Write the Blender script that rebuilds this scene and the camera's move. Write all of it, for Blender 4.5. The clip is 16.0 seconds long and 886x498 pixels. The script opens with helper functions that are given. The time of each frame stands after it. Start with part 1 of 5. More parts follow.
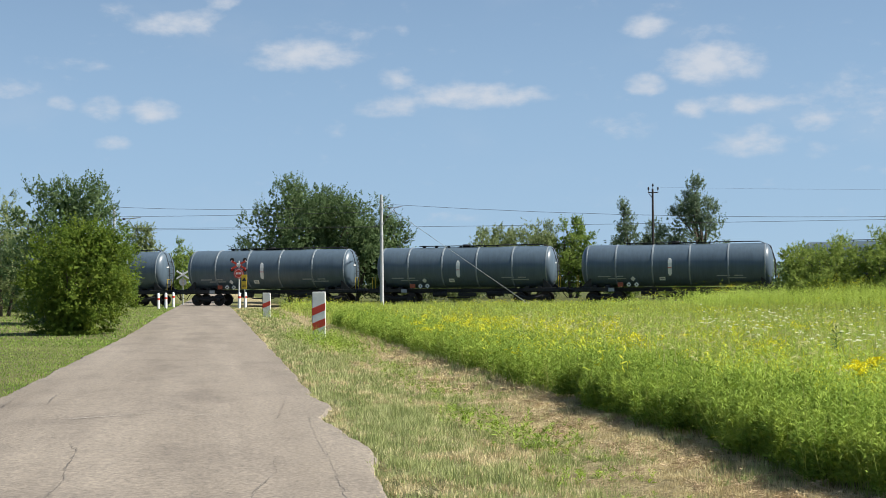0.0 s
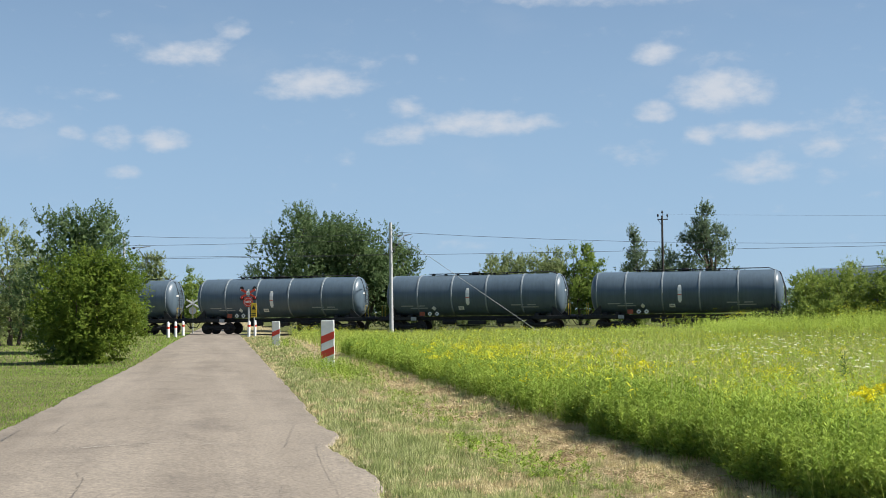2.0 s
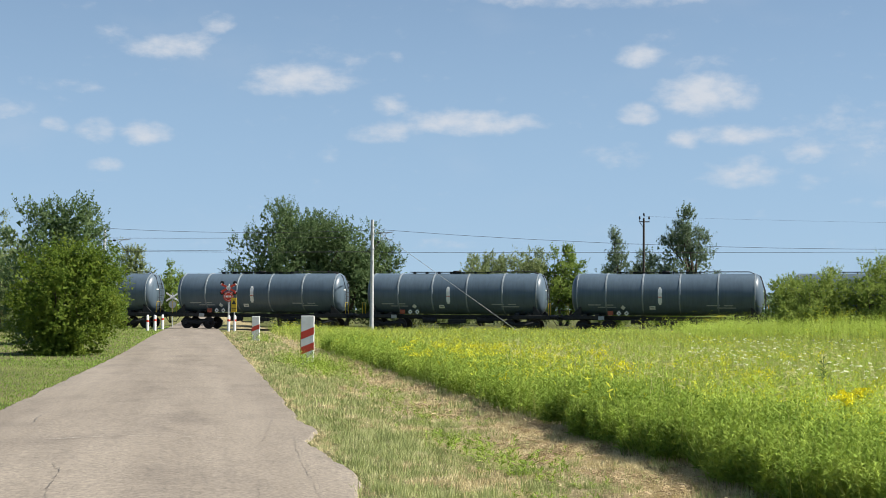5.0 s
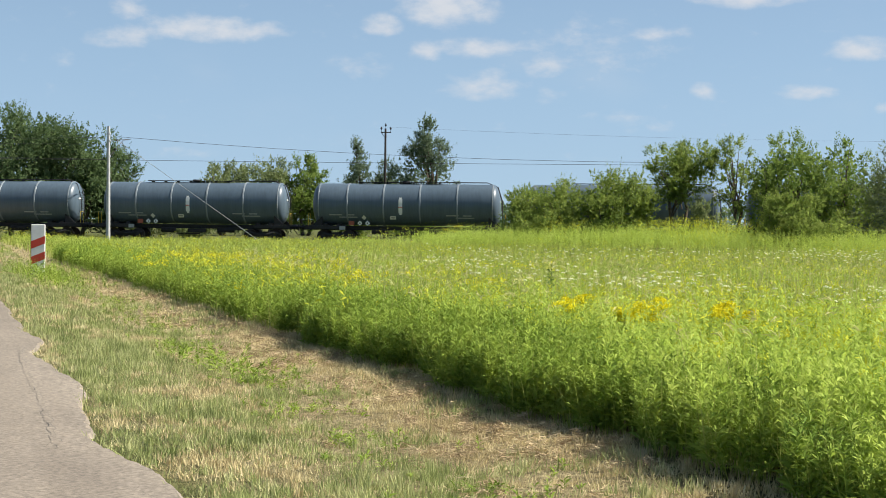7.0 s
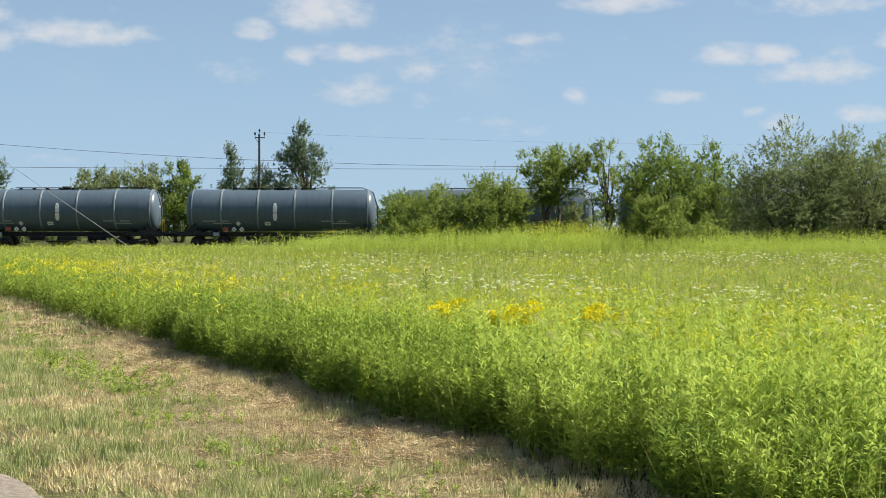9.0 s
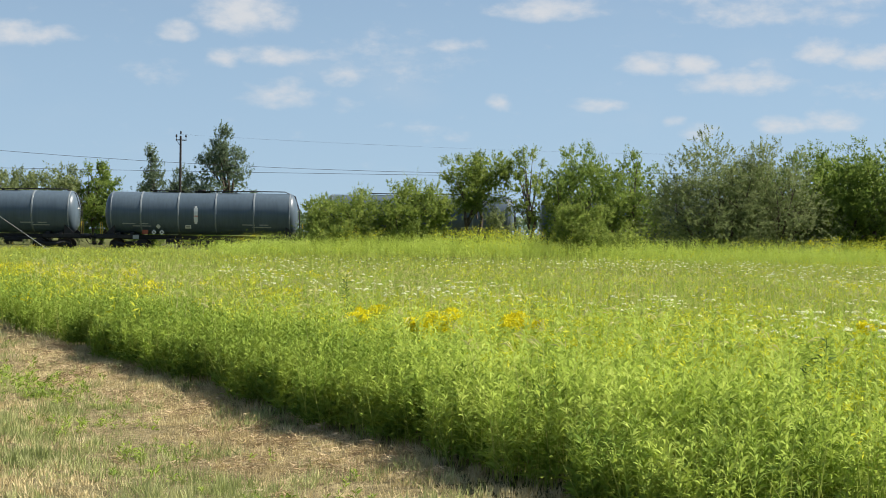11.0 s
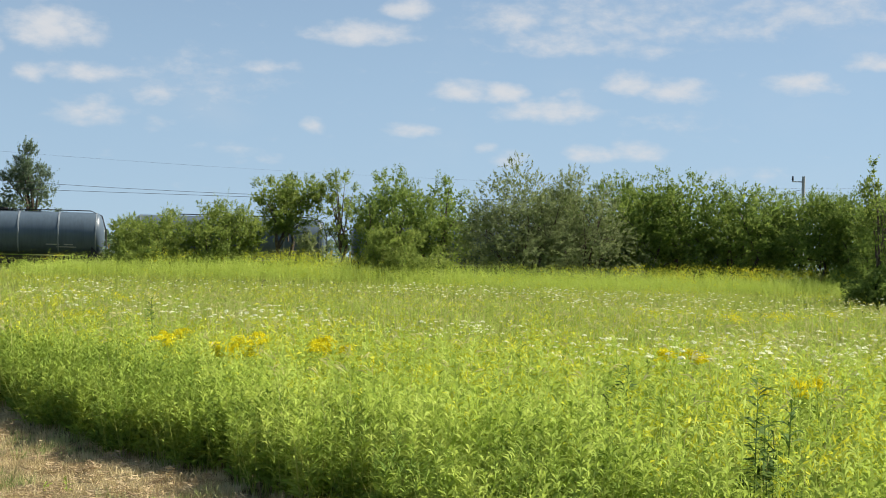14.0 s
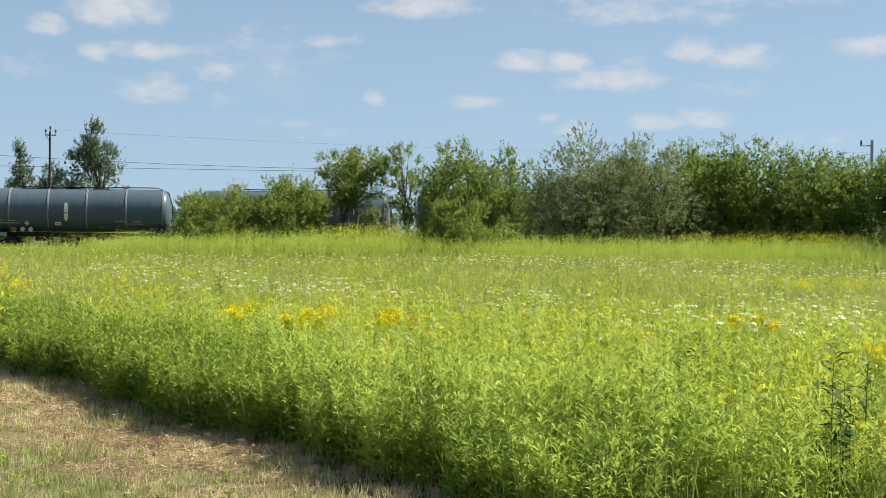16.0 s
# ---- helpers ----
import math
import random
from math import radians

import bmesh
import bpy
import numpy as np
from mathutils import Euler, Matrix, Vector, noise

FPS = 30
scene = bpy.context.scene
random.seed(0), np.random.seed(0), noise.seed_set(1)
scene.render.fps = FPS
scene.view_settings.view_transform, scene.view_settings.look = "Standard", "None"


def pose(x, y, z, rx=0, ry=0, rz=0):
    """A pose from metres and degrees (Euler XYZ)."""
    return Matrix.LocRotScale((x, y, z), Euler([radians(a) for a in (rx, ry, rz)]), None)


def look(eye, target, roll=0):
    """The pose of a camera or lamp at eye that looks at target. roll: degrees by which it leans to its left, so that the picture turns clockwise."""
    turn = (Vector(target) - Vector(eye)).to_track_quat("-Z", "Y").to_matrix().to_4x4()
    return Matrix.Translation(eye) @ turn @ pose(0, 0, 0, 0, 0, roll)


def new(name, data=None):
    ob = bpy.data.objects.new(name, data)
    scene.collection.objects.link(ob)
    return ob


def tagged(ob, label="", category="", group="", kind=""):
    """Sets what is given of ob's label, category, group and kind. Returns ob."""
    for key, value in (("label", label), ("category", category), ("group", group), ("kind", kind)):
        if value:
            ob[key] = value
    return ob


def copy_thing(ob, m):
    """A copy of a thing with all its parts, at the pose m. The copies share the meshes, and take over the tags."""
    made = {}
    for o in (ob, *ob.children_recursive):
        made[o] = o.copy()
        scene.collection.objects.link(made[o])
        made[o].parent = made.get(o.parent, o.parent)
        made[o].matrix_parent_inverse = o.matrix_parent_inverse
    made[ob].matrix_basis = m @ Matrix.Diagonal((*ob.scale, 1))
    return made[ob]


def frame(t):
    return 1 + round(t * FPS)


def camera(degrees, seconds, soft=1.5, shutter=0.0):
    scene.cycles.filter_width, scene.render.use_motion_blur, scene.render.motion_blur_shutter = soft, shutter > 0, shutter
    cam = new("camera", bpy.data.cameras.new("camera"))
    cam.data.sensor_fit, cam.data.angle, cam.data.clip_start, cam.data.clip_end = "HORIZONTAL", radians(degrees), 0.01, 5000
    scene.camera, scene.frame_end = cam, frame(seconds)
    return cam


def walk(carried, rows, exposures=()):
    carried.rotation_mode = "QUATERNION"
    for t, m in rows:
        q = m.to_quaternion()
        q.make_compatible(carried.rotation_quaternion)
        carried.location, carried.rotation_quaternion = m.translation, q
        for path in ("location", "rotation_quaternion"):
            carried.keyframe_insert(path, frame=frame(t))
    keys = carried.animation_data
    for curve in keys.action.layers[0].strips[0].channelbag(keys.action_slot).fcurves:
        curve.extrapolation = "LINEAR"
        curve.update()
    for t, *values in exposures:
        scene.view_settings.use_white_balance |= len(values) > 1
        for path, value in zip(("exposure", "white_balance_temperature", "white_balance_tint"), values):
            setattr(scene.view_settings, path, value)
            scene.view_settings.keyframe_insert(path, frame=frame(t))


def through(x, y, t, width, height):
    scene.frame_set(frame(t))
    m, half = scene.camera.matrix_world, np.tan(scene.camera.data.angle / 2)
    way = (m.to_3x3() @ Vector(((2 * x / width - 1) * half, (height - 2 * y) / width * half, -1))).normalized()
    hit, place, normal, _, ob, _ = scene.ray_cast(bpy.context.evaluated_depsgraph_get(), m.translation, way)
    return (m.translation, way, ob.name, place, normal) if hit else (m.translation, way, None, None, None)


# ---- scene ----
cam = camera(33.73, 16.0, soft=0.9)
walk(cam, [
    (0.0, pose(-0.000, -0.000, 1.600, 91.338, 0.447, -0.005)),
    (0.5, pose(0.010, -0.003, 1.609, 91.773, 0.423, 0.099)),
    (1.0, pose(0.032, -0.001, 1.604, 92.115, 0.640, 0.116)),
    (1.5, pose(0.054, -0.001, 1.596, 92.308, 0.675, 0.160)),
    (2.0, pose(0.041, -0.003, 1.602, 92.427, 0.653, 0.392)),
    (2.5, pose(0.006, -0.004, 1.592, 92.589, 0.283, 0.796)),
    (3.0, pose(0.006, 0.002, 1.596, 92.843, -0.235, 1.356)),
    (3.2, pose(0.008, 0.012, 1.596, 92.977, -0.490, 1.548)),
    (5.3, pose(0.041, 0.025, 1.573, 92.016, -0.341, -1.506)),
    (5.5, pose(0.051, 0.047, 1.564, 91.515, -0.298, -2.496)),
    (6.0, pose(0.099, 0.017, 1.554, 90.239, -0.317, -5.388)),
    (6.5, pose(0.120, 0.017, 1.554, 89.298, -0.451, -8.146)),
    (7.0, pose(0.143, 0.041, 1.563, 88.930, -0.582, -10.432)),
    (7.5, pose(0.136, 0.016, 1.572, 88.956, -0.461, -12.099)),
    (8.0, pose(0.128, 0.001, 1.564, 89.073, -0.274, -13.408)),
    (8.5, pose(0.134, -0.017, 1.567, 89.133, -0.084, -14.484)),
    (9.0, pose(0.144, -0.021, 1.567, 89.147, -0.073, -15.308)),
    (11.3, pose(0.169, -0.011, 1.591, 89.463, -0.824, -19.050)),
    (11.5, pose(0.170, 0.012, 1.598, 89.539, -0.882, -19.584)),
    (12.0, pose(0.173, 0.031, 1.598, 89.860, -1.064, -21.049)),
    (12.5, pose(0.176, 0.021, 1.601, 90.151, -1.193, -22.547)),
    (13.0, pose(0.176, 0.042, 1.602, 90.386, -1.355, -23.966)),
    (13.5, pose(0.197, 0.012, 1.607, 90.465, -1.418, -25.094)),
    (14.0, pose(0.222, 0.046, 1.595, 90.437, -1.509, -25.716)),
    (14.5, pose(0.225, 0.024, 1.599, 90.227, -1.375, -25.645)),
    (15.0, pose(0.226, 0.060, 1.592, 89.867, -1.168, -24.934)),
    (15.5, pose(0.224, 0.073, 1.587, 89.458, -0.883, -23.901)),
    (16.0, pose(0.218, 0.090, 1.578, 89.281, -0.563, -23.191)),
], exposures=[(0.0, 0.92, 6250, 10), (3.2, 0.92, 6250, 10), (6.5, 1.02, 6450, 10), (9.0, 1.02, 6550, 10), (12.0, 0.98, 6650, 10), (16.0, 1.02, 6650, 10)])

# ---- daylight ----
SUN_AZ, SUN_EL = 98.0, 47.0          # degrees clockwise from +y, and above the horizon
sun = new("sun", bpy.data.lights.new("sun", "SUN"))
sun.data.energy, sun.data.angle, sun.data.color = 5.0, radians(0.6), (1.0, 0.94, 0.83)
_a, _e = radians(SUN_AZ), radians(SUN_EL)
sun.matrix_world = look((0, 0, 60), Vector((0, 0, 60)) - Vector((math.sin(_a) * math.cos(_e), math.cos(_a) * math.cos(_e), math.sin(_e))))

# clouds: azimuth, elevation, half width, half height, in degrees, and thickness
CLOUDS_WEST = [
    (-10.5, 9.93, 1.46, 0.40, 0.85),
    (-8.5, 10.91, 0.58, 0.35, 0.6),
    (-9.5, 10.25, 1.02, 0.27, 0.65),
    (-12.5, 10.33, 0.58, 0.29, 0.5),
    (-5.3, 8.88, 1.86, 0.53, 0.95),
    (-3.8, 9.71, 1.55, 0.27, 0.35),
    (-1.5, 9.84, 0.24, 0.20, 0.5),
    (-1.8, 7.98, 0.62, 0.35, 0.65),
    (-1.9, 6.88, 1.24, 0.33, 0.7),
    (1.3, 7.27, 2.30, 0.38, 1.0),
    (-14.1, 8.37, 1.55, 0.20, 0.3),
    (-14.7, 6.91, 0.53, 0.27, 0.65),
    (-13.1, 6.69, 0.62, 0.40, 0.65),
    (-11.2, 6.65, 0.80, 0.38, 0.85),
    (-12.8, 5.42, 0.66, 0.20, 0.75),
    (8.1, 9.81, 0.93, 0.35, 0.9),
    (8.8, 10.54, 0.97, 0.24, 0.25),
    (10.3, 9.51, 1.15, 0.29, 0.3),
    (10.5, 8.30, 1.60, 0.62, 1.1),
    (8.0, 7.60, 0.66, 0.33, 0.9),
    (6.7, 12.26, 5.10, 0.44, 0.7),
    (-16.5, 7.36, 1.15, 0.33, 0.6),
    (-18.1, 7.65, 0.71, 0.38, 0.7),
    (-19.1, 7.17, 0.89, 0.35, 0.5),
]
CLOUDS_MIDDLE = [
    (9.7, 6.64, 0.58, 0.33, 0.75),
    (11.8, 6.76, 1.37, 0.33, 0.85),
    (13.8, 6.82, 0.97, 0.24, 0.5),
    (16.1, 6.59, 2.55, 0.93, 0.38),
    (14.3, 6.04, 0.66, 0.38, 0.65),
    (18.4, 7.27, 0.93, 0.22, 0.6),
    (19.6, 7.36, 0.40, 0.18, 0.4),
    (7.1, 6.04, 1.02, 0.33, 0.5),
    (12.0, 5.25, 1.33, 0.44, 0.75),
    (14.5, 4.93, 0.55, 0.27, 0.5),
    (20.5, 5.08, 0.44, 0.27, 0.8),
    (24.3, 5.03, 0.93, 0.24, 0.75),
    (17.4, 4.09, 0.89, 0.22, 0.4),
    (18.9, 3.76, 0.44, 0.20, 0.3),
    (-4.2, 5.98, 0.44, 0.27, 0.4),
    (0.3, 2.55, 1.11, 0.18, 0.4),
]
CLOUDS_EAST = [
    (22.3, 8.70, 1.91, 0.38, 0.95),
    (24.2, 9.69, 0.93, 0.33, 1.0),
    (28.2, 9.43, 1.46, 0.49, 0.75),
    (30.0, 8.44, 1.86, 0.44, 0.7),
    (31.5, 9.30, 4.43, 0.89, 0.55),
    (35.8, 9.25, 3.55, 0.66, 0.5),
    (33.2, 8.35, 1.42, 0.38, 0.5),
    (26.3, 6.59, 1.11, 0.35, 1.0),
    (27.9, 6.54, 0.80, 0.35, 1.0),
    (29.8, 5.87, 1.82, 0.38, 0.95),
    (30.5, 6.61, 0.44, 0.22, 0.4),
    (32.8, 7.00, 0.84, 0.40, 1.05),
    (34.7, 6.70, 1.24, 0.38, 0.9),
    (34.8, 5.50, 1.86, 0.29, 0.4),
    (31.4, 4.25, 0.93, 0.29, 0.9),
    (33.1, 4.35, 1.11, 0.31, 0.85),
    (27.3, 4.42, 0.40, 0.20, 0.65),
    (28.2, 3.99, 0.66, 0.27, 0.65),
    (17.3, 4.10, 1.11, 0.20, 0.4),
    (39.4, 7.02, 1.15, 0.35, 0.9),
    (40.6, 6.80, 0.40, 0.18, 0.45),
    (42.0, 7.80, 0.97, 0.31, 0.8),
    (37.3, 3.53, 1.77, 0.24, 0.35),
    (39.7, 9.72, 2.88, 0.66, 0.6),
]

world = bpy.data.worlds.new("world")
scene.world = world
world.use_nodes = True
wn, wl = world.node_tree.nodes, world.node_tree.links
wn.clear()


def wnode(kind, *inputs, op=None):
    n = wn.new(kind)
    if op:
        n.operation = op
    for i, v in enumerate(inputs):
        if v is None:
            continue
        if hasattr(v, "is_output"):
            wl.new(v, n.inputs[i])
        else:
            n.inputs[i].default_value = v
    return n.outputs[0]


def wmath(op, *inputs):
    return wnode("ShaderNodeMath", *inputs, op=op)


sky = wn.new("ShaderNodeTexSky")
sky.sky_type, sky.sun_disc = "NISHITA", False
sky.sun_elevation, sky.sun_rotation = radians(SUN_EL), radians(SUN_AZ)
sky.air_density, sky.dust_density, sky.ozone_density = 1.0, 0.3, 1.2
coord = wn.new("ShaderNodeTexCoord")
sep = wn.new("ShaderNodeSeparateXYZ")
wl.new(coord.outputs["Generated"], sep.inputs[0])
# hazy summer sky: the band just over the horizon keeps the blue of a few degrees higher
lifted = wnode("ShaderNodeCombineXYZ", sep.outputs[0], sep.outputs[1], wmath("ADD", wmath("MULTIPLY", sep.outputs[2], 0.95), 0.06))
wl.new(lifted, sky.inputs[0])
az = wmath("MULTIPLY", wmath("ARCTAN2", sep.outputs[0], sep.outputs[1]), 180 / math.pi)
el = wmath("MULTIPLY", wmath("ARCSINE", sep.outputs[2]), 180 / math.pi)
flat = wnode("ShaderNodeCombineXYZ", wmath("MULTIPLY", az, 0.62), wmath("MULTIPLY", el, 1.15), 0.0)
puff = wn.new("ShaderNodeTexNoise")
wl.new(flat, puff.inputs["Vector"])
puff.inputs["Scale"].default_value, puff.inputs["Detail"].default_value, puff.inputs["Roughness"].default_value = 1.5, 7.0, 0.57
veil = wn.new("ShaderNodeTexNoise")
wl.new(flat, veil.inputs["Vector"])
veil.inputs["Scale"].default_value, veil.inputs["Detail"].default_value = 0.22, 6.0
body = None
for a, e, w, h, thick in CLOUDS_WEST + CLOUDS_MIDDLE + CLOUDS_EAST:
    dx = wmath("MULTIPLY", wmath("SUBTRACT", az, a), 1 / (w * 1.3))
    dy = wmath("SUBTRACT", el, e)
    dy = wmath("MAXIMUM", wmath("MULTIPLY", dy, 1 / (h * 1.55)), wmath("MULTIPLY", dy, -1 / (h * 1.25)))   # flatter below than above
    m = wmath("SUBTRACT", 1.0, wmath("ADD", wmath("MULTIPLY", dx, dx), wmath("MULTIPLY", dy, dy)))
    m = wmath("ADD", wmath("MULTIPLY", wmath("MAXIMUM", m, -1.0), thick), (thick - 1.0) * 0.35)
    body = m if body is None else wmath("SMOOTH_MAX", body, m, 0.25)
dense = wmath("ADD", wmath("MULTIPLY", body, 0.85), wmath("MULTIPLY", wmath("SUBTRACT", puff.outputs[0], 0.5), 1.9))
ramp = wn.new("ShaderNodeMapRange")
ramp.interpolation_type = "SMOOTHSTEP"
wl.new(dense, ramp.inputs[0])
ramp.inputs[1].default_value, ramp.inputs[2].default_value, ramp.inputs[3].default_value, ramp.inputs[4].default_value = -0.22, 1.20, 0.0, 0.90
thin = wn.new("ShaderNodeMapRange")
thin.interpolation_type = "SMOOTHSTEP"
wl.new(veil.outputs[0], thin.inputs[0])
thin.inputs[1].default_value, thin.inputs[2].default_value, thin.inputs[3].default_value, thin.inputs[4].default_value = 0.50, 0.90, 0.0, 0.20
cover = wmath("MAXIMUM", ramp.outputs[0], thin.outputs[0])
haze = wn.new("ShaderNodeMapRange")
haze.interpolation_type = "SMOOTHERSTEP"
wl.new(el, haze.inputs[0])
haze.inputs[1].default_value, haze.inputs[2].default_value, haze.inputs[3].default_value, haze.inputs[4].default_value = -3.0, 22.0, 0.66, 0.15
pale = wn.new("ShaderNodeMix")
pale.data_type = "RGBA"
wl.new(haze.outputs[0], pale.inputs[0])
wl.new(sky.outputs[0], pale.inputs[6])
pale.inputs[7].default_value = (4.05, 6.0, 8.3, 1)
mix = wn.new("ShaderNodeMix")
mix.data_type = "RGBA"
wl.new(cover, mix.inputs[0])
wl.new(pale.outputs[2], mix.inputs[6])
mix.inputs[7].default_value = (6.95, 7.2, 7.6, 1)
bg = wn.new("ShaderNodeBackground")
wl.new(mix.outputs[2], bg.inputs[0])
bg.inputs[1].default_value = 0.050
wl.new(bg.outputs[0], wn.new("ShaderNodeOutputWorld").inputs[0])


# ---- materials ----
class Mat:
    """A node material with short calls for its graph."""

    def __init__(self, name, rough=0.8, metal=0.0, spec=0.4):
        self.m = bpy.data.materials.new(name)
        self.m.use_nodes = True
        self.n, self.l = self.m.node_tree.nodes, self.m.node_tree.links
        self.b = self.n["Principled BSDF"]
        self.b.inputs["Roughness"].default_value = rough
        self.b.inputs["Metallic"].default_value = metal
        self.b.inputs["Specular IOR Level"].default_value = spec
        self.tc = self.n.new("ShaderNodeTexCoord").outputs["Object"]

    def noise(self, scale, detail=4.0, rough=0.55, stretch=None, world=False):
        t = self.n.new("ShaderNodeTexNoise")
        t.inputs["Scale"].default_value, t.inputs["Detail"].default_value, t.inputs["Roughness"].default_value = scale, detail, rough
        src = self.tc
        if world:
            src = self.n.new("ShaderNodeNewGeometry").outputs["Position"]
        if stretch:
            mp = self.n.new("ShaderNodeMapping")
            mp.inputs["Scale"].default_value = stretch
            self.l.new(src, mp.inputs[0])
            src = mp.outputs[0]
        self.l.new(src, t.inputs["Vector"])
        return t.outputs[0]

    def ramp(self, fac, *stops):
        r = self.n.new("ShaderNodeValToRGB")
        e = r.color_ramp.elements
        while len(e) < len(stops):
            e.new(0.5)
        for s, (p, c) in zip(e, stops):
            s.position, s.color = p, (*c, 1)
        self.l.new(fac, r.inputs[0])
        return r.outputs[0]

    def mix(self, fac, a, b, kind="MIX"):
        x = self.n.new("ShaderNodeMix")
        x.data_type, x.blend_type = "RGBA", kind
        for sock, v in ((x.inputs[0], fac), (x.inputs[6], a), (x.inputs[7], b)):
            if hasattr(v, "is_output"):
                self.l.new(v, sock)
            else:
                sock.default_value = v if isinstance(v, (int, float)) else (*v, 1)
        return x.outputs[2]

    def island(self):
        return self.n.new("ShaderNodeNewGeometry").outputs["Random Per Island"]

    def color(self, c):
        if hasattr(c, "is_output"):
            self.l.new(c, self.b.inputs["Base Color"])
        else:
            self.b.inputs["Base Color"].default_value = (*c, 1)
        return self

    def bump(self, h, strength=0.3, dist=0.01):
        b = self.n.new("ShaderNodeBump")
        b.inputs["Strength"].default_value, b.inputs["Distance"].default_value = strength, dist
        self.l.new(h, b.inputs["Height"])
        self.l.new(b.outputs[0], self.b.inputs["Normal"])
        return self

    def leafy(self, c, through=0.35):
        """Leaf shading: part of the light passes through."""
        self.color(c)
        tr = self.n.new("ShaderNodeBsdfTranslucent")
        self.l.new(c, tr.inputs[0])
        mx = self.n.new("ShaderNodeMixShader")
        mx.inputs[0].default_value = through
        self.l.new(self.b.outputs[0], mx.inputs[1])
        self.l.new(tr.outputs[0], mx.inputs[2])
        self.l.new(mx.outputs[0], self.n["Material Output"].inputs[0])
        return self


def leaf_material(name, dark, mid, light, patch=0.25, through=0.35, rough=0.78):
    m = Mat(name, rough, spec=0.15)
    by_leaf = m.ramp(m.island(), (0.0, dark), (0.5, mid), (1.0, light))
    by_patch = m.ramp(m.noise(patch, 3, world=True), (0.32, dark), (0.5, mid), (0.68, light))
    m.leafy(m.mix(0.68, by_leaf, by_patch), through)
    return m.m


def plain(name, c, rough=0.6, metal=0.0, vary=0.25, scale=6.0):
    m = Mat(name, rough, metal)
    d = tuple(v * (1 - vary) for v in c)
    n = m.noise(scale, 5)
    m.color(m.ramp(n, (0.35, d), (0.65, c))).bump(m.noise(scale * 12), 0.12, 0.004)
    return m.m


# asphalt: pale worn binder with dark wheel paths, patches and fine stone
ASPHALT = Mat("asphalt", 0.92, spec=0.25)
_turn = ASPHALT.n.new("ShaderNodeMapping")            # so that wear runs along the lane
_turn.inputs["Rotation"].default_value = (0, 0, radians(-8.6))
ASPHALT.l.new(ASPHALT.tc, _turn.inputs[0])
_plain_tc, ASPHALT.tc = ASPHALT.tc, _turn.outputs[0]
_big = ASPHALT.ramp(ASPHALT.noise(0.5, 5, 0.6, stretch=(1.7, 0.10, 1.0)), (0.3, (0.190, 0.163, 0.133)), (0.7, (0.280, 0.244, 0.202)))
_stain = ASPHALT.ramp(ASPHALT.noise(0.9, 6, 0.65, stretch=(0.9, 0.45, 1.0)), (0.34, (0.80, 0.80, 0.81)), (0.52, (1.0, 1.0, 1.0)))
ASPHALT.tc = _plain_tc
_fine = ASPHALT.ramp(ASPHALT.noise(24.0, 7, 0.75), (0.34, (0.50, 0.50, 0.50)), (0.64, (1.18, 1.15, 1.10)))
# a fine net of cracks where the surface is tired
_net = ASPHALT.n.new("ShaderNodeTexVoronoi")
_net.feature = "DISTANCE_TO_EDGE"
_net.inputs["Scale"].default_value = 3.4
_bent = ASPHALT.mix(0.12, ASPHALT.tc, ASPHALT.noise(3.0, 4))
ASPHALT.l.new(_bent, _net.inputs["Vector"])
_line = ASPHALT.ramp(_net.outputs["Distance"], (0.0, (1, 1, 1)), (0.016, (0, 0, 0)))
_tired = ASPHALT.ramp(ASPHALT.noise(0.45, 3), (0.42, (0, 0, 0)), (0.60, (0.6, 0.6, 0.6)))
_wear = ASPHALT.mix(1.0, _line, _tired, "MULTIPLY")
_all = ASPHALT.mix(1.0, ASPHALT.mix(1.0, _big, _fine, "MULTIPLY"), _stain, "MULTIPLY")
ASPHALT.color(ASPHALT.mix(_wear, _all, (0.075, 0.066, 0.057))).bump(ASPHALT.noise(60.0, 5, 0.7), 0.5, 0.006)
ASPHALT = ASPHALT.m

CRACK = plain("crack_filler", (0.150, 0.131, 0.110), 0.95, scale=14)
CRACK_PALE = plain("pale_crack_dust", (0.40, 0.36, 0.31), 0.95, scale=14)

# soil and thatch under the plants, darkened in colour for shade between tufts
GROUND = Mat("ground_soil", 1.0, spec=0.1)
_sep = GROUND.n.new("ShaderNodeSeparateXYZ")
GROUND.l.new(GROUND.tc, _sep.inputs[0])


def gmath(op, a, b):
    n = GROUND.n.new("ShaderNodeMath")
    n.operation = op
    for i, v in enumerate((a, b)):
        if hasattr(v, "is_output"):
            GROUND.l.new(v, n.inputs[i])
        else:
            n.inputs[i].default_value = v
    return n.outputs[0]


_u = gmath("ADD", _sep.outputs[0], gmath("MULTIPLY", _sep.outputs[1], 0.155))       # metres across the road's line
_u = gmath("ADD", _u, gmath("MULTIPLY", gmath("SUBTRACT", GROUND.noise(0.8, 4), 0.5), 2.2))
_green = GROUND.ramp(GROUND.noise(0.5, 6, 0.6), (0.3, (0.11, 0.125, 0.045)), (0.5, (0.18, 0.185, 0.07)), (0.75, (0.28, 0.25, 0.12)))
_straw = GROUND.ramp(GROUND.noise(2.4, 7, 0.7), (0.3, (0.20, 0.16, 0.085)), (0.5, (0.36, 0.295, 0.16)), (0.7, (0.48, 0.40, 0.23)))
_in = GROUND.ramp(gmath("MULTIPLY", gmath("SUBTRACT", _u, 1.0), 0.2), (0.12, (0, 0, 0)), (0.36, (1, 1, 1)), (0.78, (1, 1, 1)), (0.86, (0, 0, 0)))
